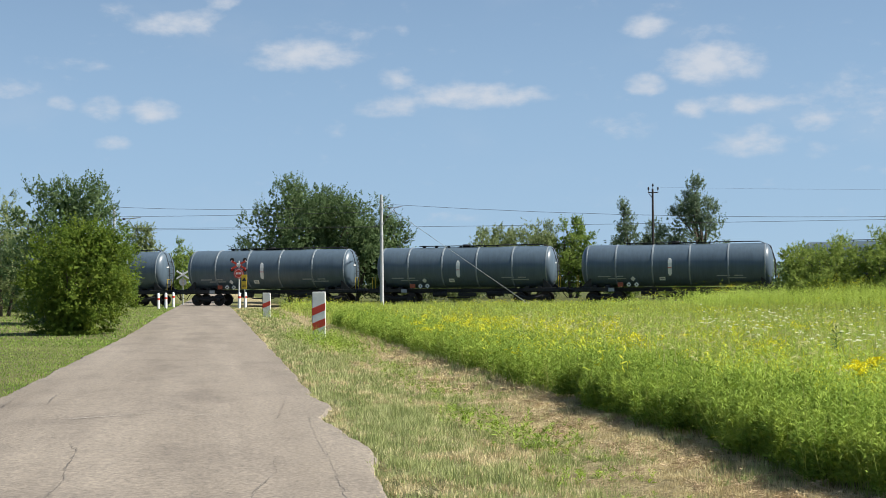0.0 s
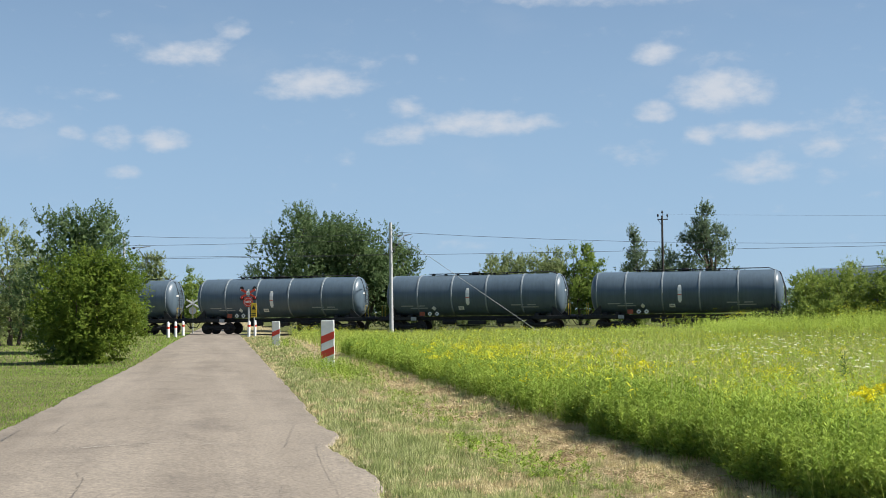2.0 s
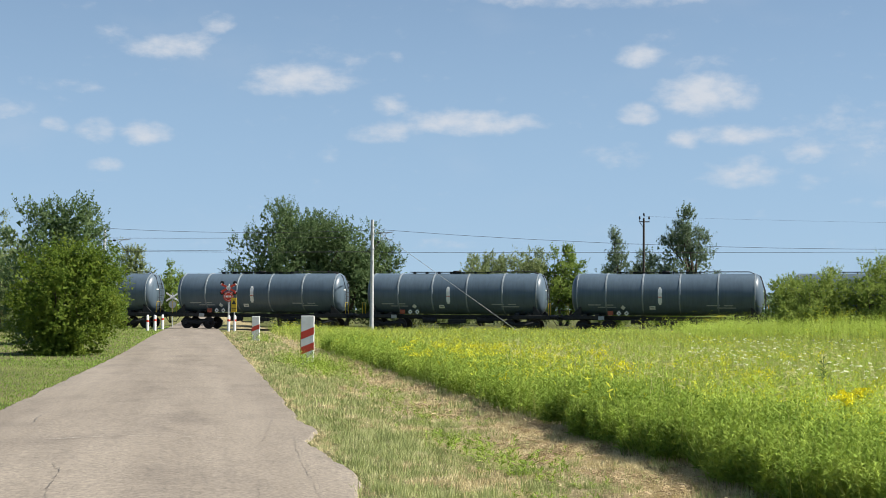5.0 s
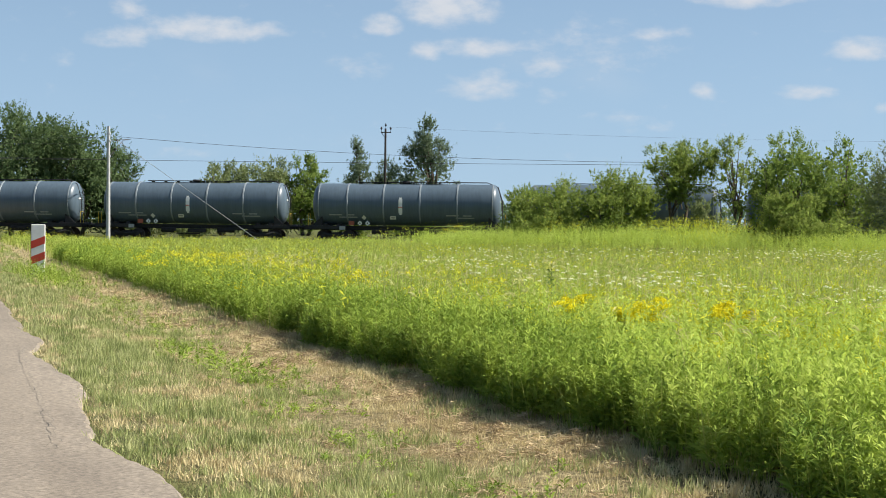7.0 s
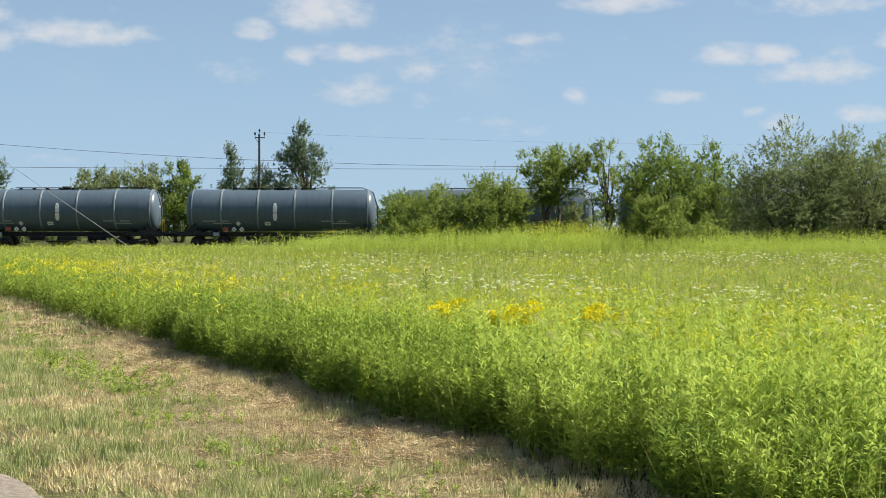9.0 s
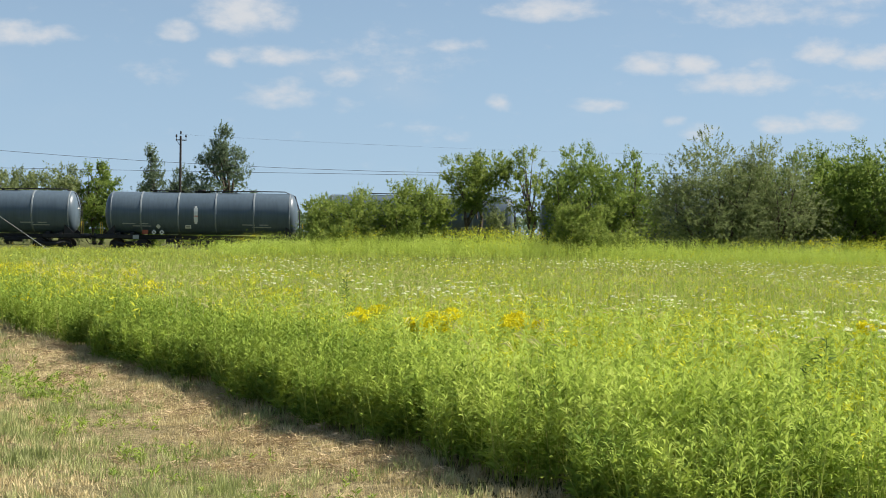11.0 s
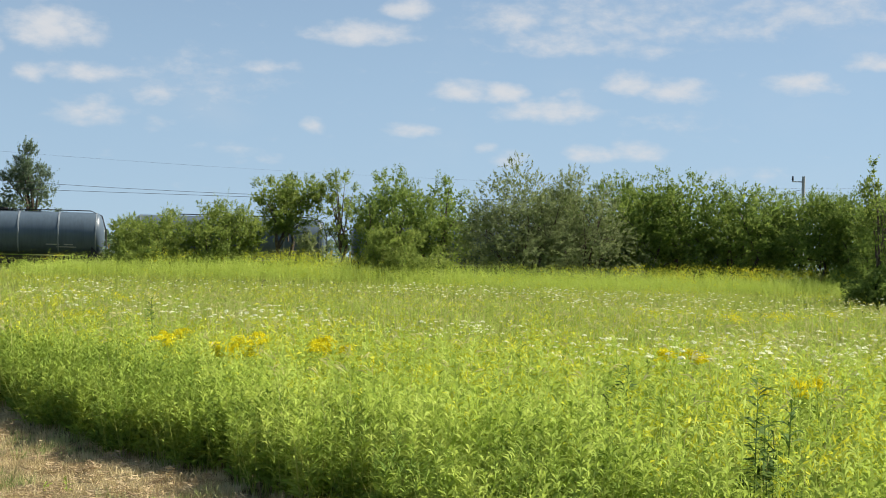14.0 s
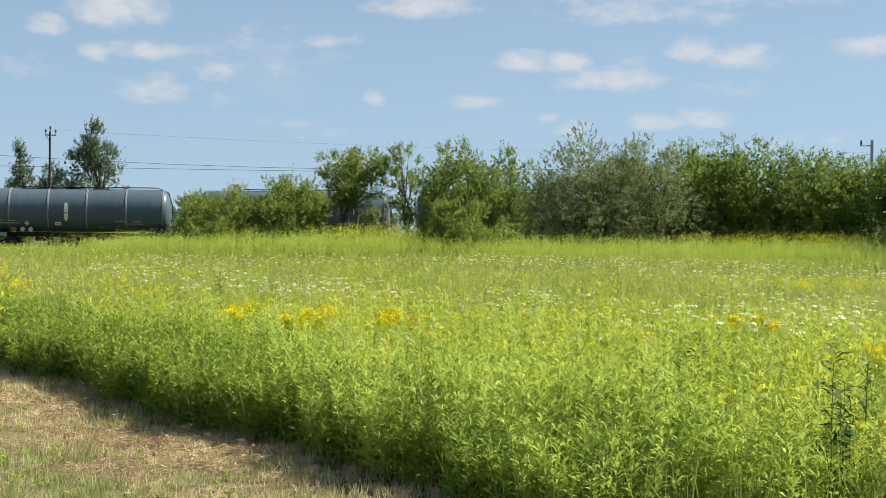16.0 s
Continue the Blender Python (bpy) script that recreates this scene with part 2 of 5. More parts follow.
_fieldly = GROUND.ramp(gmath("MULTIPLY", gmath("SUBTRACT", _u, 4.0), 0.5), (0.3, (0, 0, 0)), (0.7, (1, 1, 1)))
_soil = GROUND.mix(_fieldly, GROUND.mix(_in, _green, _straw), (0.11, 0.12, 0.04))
GROUND.color(GROUND.mix(1.0, _soil, GROUND.ramp(GROUND.noise(17.0, 6, 0.75), (0.36, (0.38, 0.38, 0.38)), (0.64, (1.2, 1.2, 1.2))), "MULTIPLY"))
GROUND.bump(GROUND.noise(18.0, 6, 0.75), 1.0, 0.09)
GROUND = GROUND.m

# the dark leaf also paints the stand's shaded edge, the pale one its sunlit tops
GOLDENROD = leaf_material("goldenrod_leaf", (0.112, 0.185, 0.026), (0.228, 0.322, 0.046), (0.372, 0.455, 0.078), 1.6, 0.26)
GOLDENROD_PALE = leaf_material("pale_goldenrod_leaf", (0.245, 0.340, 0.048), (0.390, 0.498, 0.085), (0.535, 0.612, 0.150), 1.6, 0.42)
# the same leaf in a narrower range of tones, for the middle and far meadow
GOLDENROD_FAR = leaf_material("far_goldenrod_leaf", (0.150, 0.220, 0.037), (0.250, 0.328, 0.056), (0.370, 0.438, 0.085), 0.5, 0.36)
MEADOW = leaf_material("meadow_grass", (0.25, 0.325, 0.060), (0.36, 0.420, 0.090), (0.49, 0.495, 0.145), 0.35, 0.42)
PLUME = leaf_material("grass_plume", (0.34, 0.36, 0.12), (0.48, 0.47, 0.19), (0.60, 0.56, 0.27), 0.8, 0.35)
BUDS = leaf_material("goldenrod_bud", (0.34, 0.40, 0.030), (0.51, 0.53, 0.045), (0.66, 0.63, 0.060), 0.8, 0.35)
YELLOW = leaf_material("goldenrod_bloom", (0.60, 0.53, 0.012), (0.75, 0.66, 0.020), (0.82, 0.76, 0.04), 1.5, 0.30)
WHITE_BLOOM = leaf_material("umbel_bloom", (0.68, 0.71, 0.44), (0.77, 0.79, 0.54), (0.84, 0.84, 0.62), 2.0, 0.40)
VERGE = leaf_material("verge_grass", (0.150, 0.200, 0.060), (0.335, 0.375, 0.140), (0.63, 0.60, 0.32), 3.0, 0.32)
LAWN = leaf_material("lawn_grass", (0.135, 0.225, 0.036), (0.220, 0.325, 0.056), (0.340, 0.400, 0.110), 0.35, 0.35)
STRAW = leaf_material("cut_straw", (0.30, 0.23, 0.115), (0.60, 0.50, 0.27), (0.80, 0.70, 0.43), 3.0, 0.22)
HAY = leaf_material("mown_hay", (0.25, 0.175, 0.10), (0.45, 0.345, 0.205), (0.66, 0.54, 0.35), 2.5, 0.15)
LEAF_BRIGHT = leaf_material("bright_shrub_leaf", (0.060, 0.110, 0.015), (0.125, 0.185, 0.024), (0.215, 0.265, 0.041), 2.0, 0.52, 0.8)
LEAF_OLIVE = leaf_material("olive_shrub_leaf", (0.105, 0.165, 0.032), (0.205, 0.270, 0.056), (0.320, 0.370, 0.090), 2.0, 0.50, 0.8)
LEAF_DARK = leaf_material("dark_tree_leaf", (0.080, 0.135, 0.028), (0.170, 0.245, 0.050), (0.285, 0.350, 0.080), 2.0, 0.52, 0.8)
LEAF_POPLAR = leaf_material("poplar_leaf", (0.050, 0.090, 0.036), (0.102, 0.158, 0.060), (0.190, 0.245, 0.112), 2.0, 0.52, 0.8)
LEAF_ASPEN = leaf_material("aspen_leaf", (0.062, 0.098, 0.052), (0.125, 0.175, 0.096), (0.225, 0.270, 0.175), 2.0, 0.52, 0.8)
LEAF_WILLOW = leaf_material("willow_leaf", (0.105, 0.145, 0.052), (0.200, 0.245, 0.098), (0.320, 0.360, 0.165), 2.0, 0.52, 0.8)
LEAF_SILVER = leaf_material("silver_willow_leaf", (0.083, 0.105, 0.064), (0.158, 0.180, 0.120), (0.270, 0.285, 0.217), 2.0, 0.45, 0.8)
LEAF_FAR = leaf_material("far_wood_leaf", (0.065, 0.111, 0.052), (0.111, 0.163, 0.078), (0.156, 0.208, 0.104), 0.06, 0.25)
BARK = plain("bark", (0.12, 0.095, 0.07), 0.95, vary=0.5, scale=9)
WEED_DARK = leaf_material("dark_weed_leaf", (0.045, 0.090, 0.020), (0.075, 0.135, 0.028), (0.125, 0.195, 0.045), 2.0, 0.28)

TANK = Mat("tank_paint", 0.36, spec=0.4)
_t = TANK.ramp(TANK.noise(0.55, 5, 0.6, stretch=(1.0, 1.0, 0.35)), (0.3, (0.070, 0.100, 0.129)), (0.7, (0.088, 0.122, 0.156)))
_streak = TANK.ramp(TANK.noise(3.2, 5, 0.65, stretch=(2.6, 1.0, 0.12)), (0.36, (0.86, 0.85, 0.84)), (0.60, (1.0, 1.0, 1.0)))
TANK.color(TANK.mix(1.0, _t, _streak, "MULTIPLY")).bump(TANK.noise(2.0, 3), 0.05, 0.02)
TANK = TANK.m
# paler than the barrel: sun highlights on ribs and rings are put into the colour
RIB_HIGHLIGHT = plain("sunlit_rib", (0.22, 0.25, 0.27), 0.25, vary=0.15)
BLACK_STEEL = plain("dark_underframe", (0.022, 0.022, 0.024), 0.75, vary=0.5)
RUST_STEEL = plain("brown_wheel_steel", (0.035, 0.027, 0.023), 0.7, vary=0.4)
RAIL_STEEL = plain("rail_steel", (0.16, 0.12, 0.10), 0.5, 0.6)
GALV = plain("galvanised_steel", (0.42, 0.44, 0.45), 0.5, 0.3, 0.2)
GREY_POST = plain("grey_concrete_pole", (0.44, 0.45, 0.45), 0.8, vary=0.2)
WOOD_POLE = plain("tarred_wood_pole", (0.055, 0.045, 0.038), 0.9, vary=0.4)
WHITE_PAINT = plain("white_paint", (0.74, 0.74, 0.72), 0.5, vary=0.12)
RED_PAINT = plain("red_paint", (0.55, 0.055, 0.03), 0.5, vary=0.15)
ORANGE_PAINT = plain("orange_plate", (0.30, 0.07, 0.035), 0.5, vary=0.1)
YELLOW_PAINT = plain("yellow_paint", (0.62, 0.42, 0.03), 0.5, vary=0.15)
BLACK_PAINT = plain("black_paint", (0.02, 0.02, 0.02), 0.5)
LETTER_GREY = plain("lettering_grey", (0.34, 0.36, 0.37), 0.6, vary=0.2)
BALLAST = plain("ballast_stone", (0.17, 0.15, 0.13), 0.95, vary=0.6, scale=14)
CONCRETE = plain("concrete", (0.36, 0.34, 0.31), 0.9, vary=0.3)
WIRE = plain("wire_metal", (0.07, 0.07, 0.07), 0.6, 0.3)
RED_LENS = plain("red_lens", (0.35, 0.02, 0.02), 0.2)


# ---- geometry helpers ----
class Geo:
    """Collects vertices and faces for one mesh."""

    def __init__(self):
        self.v, self.f = [], []

    def face_block(self, verts, faces):
        o = len(self.v)
        self.v += [tuple(p) for p in verts]
        self.f += [tuple(o + i for i in f) for f in faces]
        return self

    def box(self, c, size, bevel=0.0, m=None):
        bm = bmesh.new()
        bmesh.ops.create_cube(bm, size=1.0, matrix=Matrix.Translation(c) @ Matrix.Diagonal((*size, 1)))
        if bevel:
            bmesh.ops.bevel(bm, geom=bm.edges[:], offset=bevel, segments=1, affect="EDGES")
        if m is not None:
            bm.transform(m)
        bm.verts.index_update()
        self.face_block([v.co for v in bm.verts], [[v.index for v in f.verts] for f in bm.faces])
        bm.free()
        return self

    def tube(self, path, radii, sides=8, caps=True):
        path = [Vector(p) for p in path]
        if not hasattr(radii, "__len__"):
            radii = [radii] * len(path)
        vs, fs = [], []
        side = None
        for i, p in enumerate(path):
            d = (path[min(i + 1, len(path) - 1)] - path[max(i - 1, 0)]).normalized()
            if side is None:
                side = d.orthogonal().normalized()
            side = (side - d * side.dot(d)).normalized()
            up = d.cross(side)
            for k in range(sides):
                a = 2 * math.pi * k / sides
                vs.append(p + (side * math.cos(a) + up * math.sin(a)) * radii[i])
        for i in range(len(path) - 1):
            for k in range(sides):
                a, b = i * sides + k, i * sides + (k + 1) % sides
                fs.append((a, b, b + sides, a + sides))
        if caps:
            fs.append(tuple(range(sides))[::-1])
            fs.append(tuple((len(path) - 1) * sides + k for k in range(sides)))
        return self.face_block(vs, fs)

    def lathe_x(self, profile, centre, sides=40):
        """A profile of (x, radius) turned about a line along x through centre (y, z)."""
        return self.tube_rings([(x, centre[0], centre[1], r) for x, r in profile], sides)

    def tube_rings(self, rings, sides):
        vs, fs = [], []
        for x, y, z, r in rings:
            for k in range(sides):
                a = 2 * math.pi * k / sides
                vs.append((x, y + math.cos(a) * r, z + math.sin(a) * r))
        for i in range(len(rings) - 1):
            for k in range(sides):
                a, b = i * sides + k, i * sides + (k + 1) % sides
                fs.append((a, b, b + sides, a + sides))
        fs.append(tuple(range(sides))[::-1])
        fs.append(tuple((len(rings) - 1) * sides + k for k in range(sides)))
        return self.face_block(vs, fs)

    def mesh(self, name, material, smooth=False):
        me = bpy.data.meshes.new(name)
        me.from_pydata(self.v, [], self.f)
        bm = bmesh.new()
        bm.from_mesh(me)
        bmesh.ops.recalc_face_normals(bm, faces=bm.faces[:])
        bm.to_mesh(me)
        bm.free()
        me.materials.append(material)
        if smooth:
            me.shade_smooth()
            me.set_sharp_from_angle(angle=radians(40))
        return me


def part(name, geo, material, parent, label="", smooth=False, at=None):
    me = geo if isinstance(geo, bpy.types.Mesh) else geo.mesh(name, material, smooth)
    ob = new(name, me)
    ob.parent = parent
    if at is not None:
        ob.matrix_basis = at
    if label:
        tagged(ob, label)
    return ob


def thing(name, m, label, category, group=""):
    e = new(name)
    e.matrix_basis = m
    return tagged(e, label, category, group)


def quad_mesh(name, quads, material):
    """One mesh of loose blades: an array of n x 4 x 3, or n x 3 x 3."""
    n, k = len(quads), quads.shape[1]
    me = bpy.data.meshes.new(name)
    me.vertices.add(k * n)
    me.vertices.foreach_set("co", np.ascontiguousarray(quads, dtype=np.float32).ravel())
    me.loops.add(k * n)
    me.loops.foreach_set("vertex_index", np.arange(k * n, dtype=np.int32))
    me.polygons.add(n)
    me.polygons.foreach_set("loop_start", np.arange(0, k * n, k, dtype=np.int32))
    me.update(calc_edges=True)
    me.materials.append(material)
    return me


def unit(v):
    return v / np.maximum(np.linalg.norm(v, axis=-1, keepdims=True), 1e-9)


def to_tris(q):
    """The same blades as single triangles, for those that are small or far."""
    half = (q[:, 1] - q[:, 3]) / 2
    return np.stack([q[:, 0] + half, q[:, 2], q[:, 0] - half], 1)


def leaves(base, way, length, width, rng, droop=0.25, facing=None):
    """Pointed blades: each a bent diamond from its base along its way. facing: what their flat sides turn to."""
    n = len(base)
    wild = unit(rng.normal(size=(n, 3)) + 1e-6)
    side = unit(np.cross(way, wild if facing is None else facing + 0.55 * wild))
    L, W = np.asarray(length).reshape(-1, 1), np.asarray(width).reshape(-1, 1)
    mid = base + way * L * 0.45
    tip = base + way * L
    tip[:, 2] -= (L * droop).ravel()
    return np.stack([base, mid + side * W / 2, tip, mid - side * W / 2], 1)


# ---- the lie of the land ----
TRACK_TURN, TRACK_FAR = -15.63, 103.86      # the railway's bearing and its distance from the origin
_tt = radians(TRACK_TURN)
T_WAY, T_SIDE = Vector((math.cos(_tt), math.sin(_tt), 0)), Vector((-math.sin(_tt), math.cos(_tt), 0))


def track(s, off=0.0, z=0.0):
    """A point s metres along the railway, off metres beyond its centre line."""
    return T_WAY * s + T_SIDE * (TRACK_FAR + off) + Vector((0, 0, z))


def road_right(y):
    return 1.25 - 0.150 * y


def road_left(y):
    return -3.35 - 0.153 * y


def field_edge(y):
    return 5.0 - 0.160 * y


def land(x, y):
    """Height of the ground: a shallow mown dip beside the road, gentle swells in the field."""
    u = x - road_right(y)
    dip = -0.10 * np.exp(-((u - 2.2) / 0.9) ** 2)
    swell = 0.05 * np.sin(0.21 * x + 0.13 * y) * np.clip((u - 4) / 5, 0, 1)
    bank = 0.35 * np.exp(-((x - 31) / 12.0) ** 2 - ((y - 77) / 5.0) ** 2)
    return -0.05 + dip + swell + bank


def axis(near, far, step):
    a = list(np.arange(-near, near + step, step))
    k = near
    while k < far:
        k *= 1.5
        a = [-k] + a + [k]
    return np.array(a)


_xs, _ys = axis(60, 3200, 1.0), axis(130, 3200, 1.3)
_gx, _gy = np.meshgrid(_xs, _ys)
_gz = np.where((np.abs(_gx) < 130) & (np.abs(_gy) < 200), land(_gx, _gy), -0.05)
_nx, _ny = len(_xs), len(_ys)
_me = bpy.data.meshes.new("ground")
_idx = np.arange(_nx * _ny).reshape(_ny, _nx)
_me.from_pydata(np.stack([_gx.ravel(), _gy.ravel(), _gz.ravel()], 1).tolist(), [],
                np.stack([_idx[:-1, :-1].ravel(), _idx[:-1, 1:].ravel(), _idx[1:, 1:].ravel(), _idx[1:, :-1].ravel()], 1).tolist())
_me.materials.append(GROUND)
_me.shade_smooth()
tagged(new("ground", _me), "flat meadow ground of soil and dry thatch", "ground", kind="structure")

# road: a thin slab with a ragged, crumbling edge
rng = np.random.default_rng(11)
ry_ = np.concatenate([np.arange(-12, 45, 0.07), np.arange(45, 260, 1.0)])


def ragged(ys, seed, near):
    out = []
    for y in ys:
        w = 0.07 * noise.noise((y * 0.55, seed, 0)) + 0.04 * noise.noise((y * 2.1, seed, 3)) + 0.035 * noise.noise((y * 7.0, seed, 5)) + 0.02 * noise.noise((y * 17.0, seed, 7))
        if near:        # a bite out of the edge between two swellings; narrower towards the crossing
            w += 0.09 + 0.15 * math.exp(-((y - 19.7) / 0.9) ** 2) - 0.11 * math.exp(-((y - 17.5) / 0.6) ** 2) + 0.17 * math.exp(-((y - 14.5) / 1.3) ** 2) - 0.07 * math.exp(-((y - 11.0) / 0.6) ** 2) + 0.10 * (1 - math.tanh((y - 9.9) / 0.4))
            w -= 0.0095 * max(y - 26, 0) if y < 110 else 0.8
        else:
            w += 0.06 + 0.22 * math.exp(-((y - 50) / 22.0) ** 2)
        out.append(w)
    return np.array(out)


_er = np.array([road_right(y) for y in ry_]) + ragged(ry_, 2.0, True)
_el = np.array([road_left(y) for y in ry_]) + ragged(ry_, 9.0, False)


def edge_right(y):
    return np.interp(y, ry_, _er)


def edge_left(y):
    return np.interp(y, ry_, _el)


g = Geo()
_prof = np.array([0.0, 0.02, 0.25, 0.5, 0.75, 0.98, 1.0])
_crown = np.array([-0.12, -0.015, 0.012, 0.025, 0.012, -0.015, -0.12])
vs = [(_el[i] + (_er[i] - _el[i]) * p, y, c) for i, y in enumerate(ry_) for p, c in zip(_prof, _crown)]
k = len(_prof)
fs = [(i * k + j, i * k + j + 1, (i + 1) * k + j + 1, (i + 1) * k + j) for i in range(len(ry_) - 1) for j in range(k - 1)]
g.face_block(vs, fs)
road = tagged(new("road", g.mesh("road", ASPHALT)), "pale worn asphalt lane with crumbling edges", "road", kind="structure")


def crack_line(points, width, seed, z=0.030):
    """A jagged ribbon that follows a few way points on the road."""
    gg, r = Geo(), random.Random(seed)
    pts = []
    for (x0, y0), (x1, y1) in zip(points, points[1:]):
        n = max(2, int(math.hypot(x1 - x0, y1 - y0) / 0.11))
        for i in range(n):
            f = i / n
            pts.append((x0 + (x1 - x0) * f + r.uniform(-1, 1) * 0.018, y0 + (y1 - y0) * f + r.uniform(-1, 1) * 0.030))
    vs, fs = [], []
    for i, (x, y) in enumerate(pts):
        j = min(i + 1, len(pts) - 1)
        dx, dy = pts[j][0] - pts[max(i - 1, 0)][0], pts[j][1] - pts[max(i - 1, 0)][1]
        d = math.hypot(dx, dy) or 1
        w = 0.30 * width * (0.30 + 0.9 * abs(noise.noise((i * 0.3, seed, 0))) * 1.6) / 2
        vs += [(x - dy / d * w, y + dx / d * w, z), (x + dy / d * w, y - dx / d * w, z)]
        if i:
            fs.append((2 * i - 2, 2 * i - 1, 2 * i + 1, 2 * i))
    return gg.face_block(vs, fs)


for pts, w, seed, mat in (
        ([(-4.48, 17.32), (-3.74, 17.9), (-3.0, 17.8), (-2.38, 17.6)], 0.09, 1, CRACK_PALE),
        ([(-4.3, 17.5), (-3.7, 17.98), (-3.2, 17.9)], 0.05, 2, CRACK),
        ([(-3.76, 14.75), (-3.51, 14.0), (-3.3, 12.8), (-3.1, 11.9), (-2.9, 10.4), (-2.6, 8.5)], 0.040, 3, CRACK),
        ([(-1.62, 18.2), (-1.53, 17.0), (-1.25, 14.9), (-1.0, 13.3), (-0.83, 12.0), (-0.6, 10.2)], 0.034, 4, CRACK),
        ([(-2.25, 21.2), (-2.1, 19.3), (-1.95, 17.4)], 0.030, 5, CRACK),
        ([(-6.05, 20.7), (-5.79, 19.0), (-5.6, 17.9)], 0.08, 6, CRACK),
        ([(-5.7, 22.0), (-5.5, 20.6), (-5.3, 19.6)], 0.05, 8, CRACK),
        ([(-1.55, 13.6), (-1.4, 12.4), (-1.45, 11.2), (-1.3, 10.0)], 0.026, 7, CRACK),
        ([(-1.25, 14.9), (-1.0, 14.7), (-0.8, 14.2)], 0.026, 9, CRACK),
        ([(-1.0, 13.3), (-1.3, 12.9), (-1.5, 12.3)], 0.022, 10, CRACK)):
    part("crack", crack_line(pts, w, seed), mat, road)

# railway: ballast, sleepers, rails, and the slabs of the level crossing
g = Geo()
vs, fs = [], []
for i, s in enumerate(range(-240, 261, 4)):
    for off, z in ((-3.4, -0.35), (-2.0, -0.18), (2.0, -0.18), (3.4, -0.35)):
        vs.append(track(s, off, z + 0.03 * noise.noise((s * 0.7, off, 0))))
    if i:
        fs += [(4 * i - 4 + j, 4 * i - 3 + j, 4 * i + 1 + j, 4 * i + j) for j in range(3)]
bed = tagged(new("railway_bed", g.face_block(vs, fs).mesh("railway_bed", BALLAST)), "low bed of brown crushed stone ballast", "railway", kind="structure")
for off in (-0.75, 0.75):
    g = Geo()
    for w, z0, z1 in ((0.14, -0.17, -0.145), (0.03, -0.145, -0.04), (0.07, -0.04, 0.0)):
        g.face_block([track(s, off + o, z) for s in (-240, 260) for o, z in ((-w / 2, z0), (w / 2, z0), (w / 2, z1), (-w / 2, z1))],
                     [(0, 1, 2, 3), (7, 6, 5, 4), (0, 4, 5, 1), (1, 5, 6, 2), (2, 6, 7, 3), (3, 7, 4, 0)])
    part("rail", g, RAIL_STEEL, bed)
g = Geo()
_sm = Matrix.Rotation(_tt, 4, "Z")
for s in np.arange(-110, 60, 0.6):
    p = track(float(s), 0, -0.20)
    g.box((0, 0, 0), (0.25, 2.6, 0.12), m=Matrix.Translation(p) @ _sm)
tagged(part("sleepers", g, CONCRETE, bed), kind="stuff")
g = Geo()
for off in (-1.25, 0.0, 1.25):
    g.box((0, 0, 0), (6.6, 1.0 if off else 1.3, 0.12), 0.015, Matrix.Translation(track(-47.6, off, -0.075)) @ _sm)
part("crossing_slabs", g, CONCRETE, bed)


# ---- the goods train ----
def bogie(parent, x):
    b = part("bogie", Geo().box((x, 0, 0.62), (0.5, 1.9, 0.22), 0.03), BLACK_STEEL, parent)
    for sy in (-1.02, 1.02):
        g = Geo()
        g.tube([(x - 1.25, sy, 0.55), (x - 0.85, sy, 0.62), (x - 0.45, sy, 0.5), (x + 0.45, sy, 0.5), (x + 0.85, sy, 0.62), (x + 1.25, sy, 0.55)], [0.09, 0.13, 0.15, 0.15, 0.13, 0.09], 6)
        for dx in (-0.9, 0.9):
            g.box((x + dx, sy, 0.47), (0.36, 0.2, 0.36), 0.05)
        g.box((x, sy, 0.5), (0.5, 0.16, 0.42), 0.05)
        part("side_frame", g, BLACK_STEEL, b)
    for dx in (-0.9, 0.9):
        g = Geo()
        g.tube([(x + dx, -0.8, 0.46), (x + dx, 0.8, 0.46)], 0.08, 8)
        part("axle", g, RUST_STEEL, b)
        for sy in (-0.75, 0.75):
            g = Geo()
            g.tube([(x + dx, sy - 0.065, 0.46), (x + dx, sy - 0.055, 0.46), (x + dx, sy + 0.055, 0.46), (x + dx, sy + 0.065, 0.46)], [0.42, 0.46, 0.46, 0.42], 24)
            part("wheel", g, RUST_STEEL, b, smooth=True)


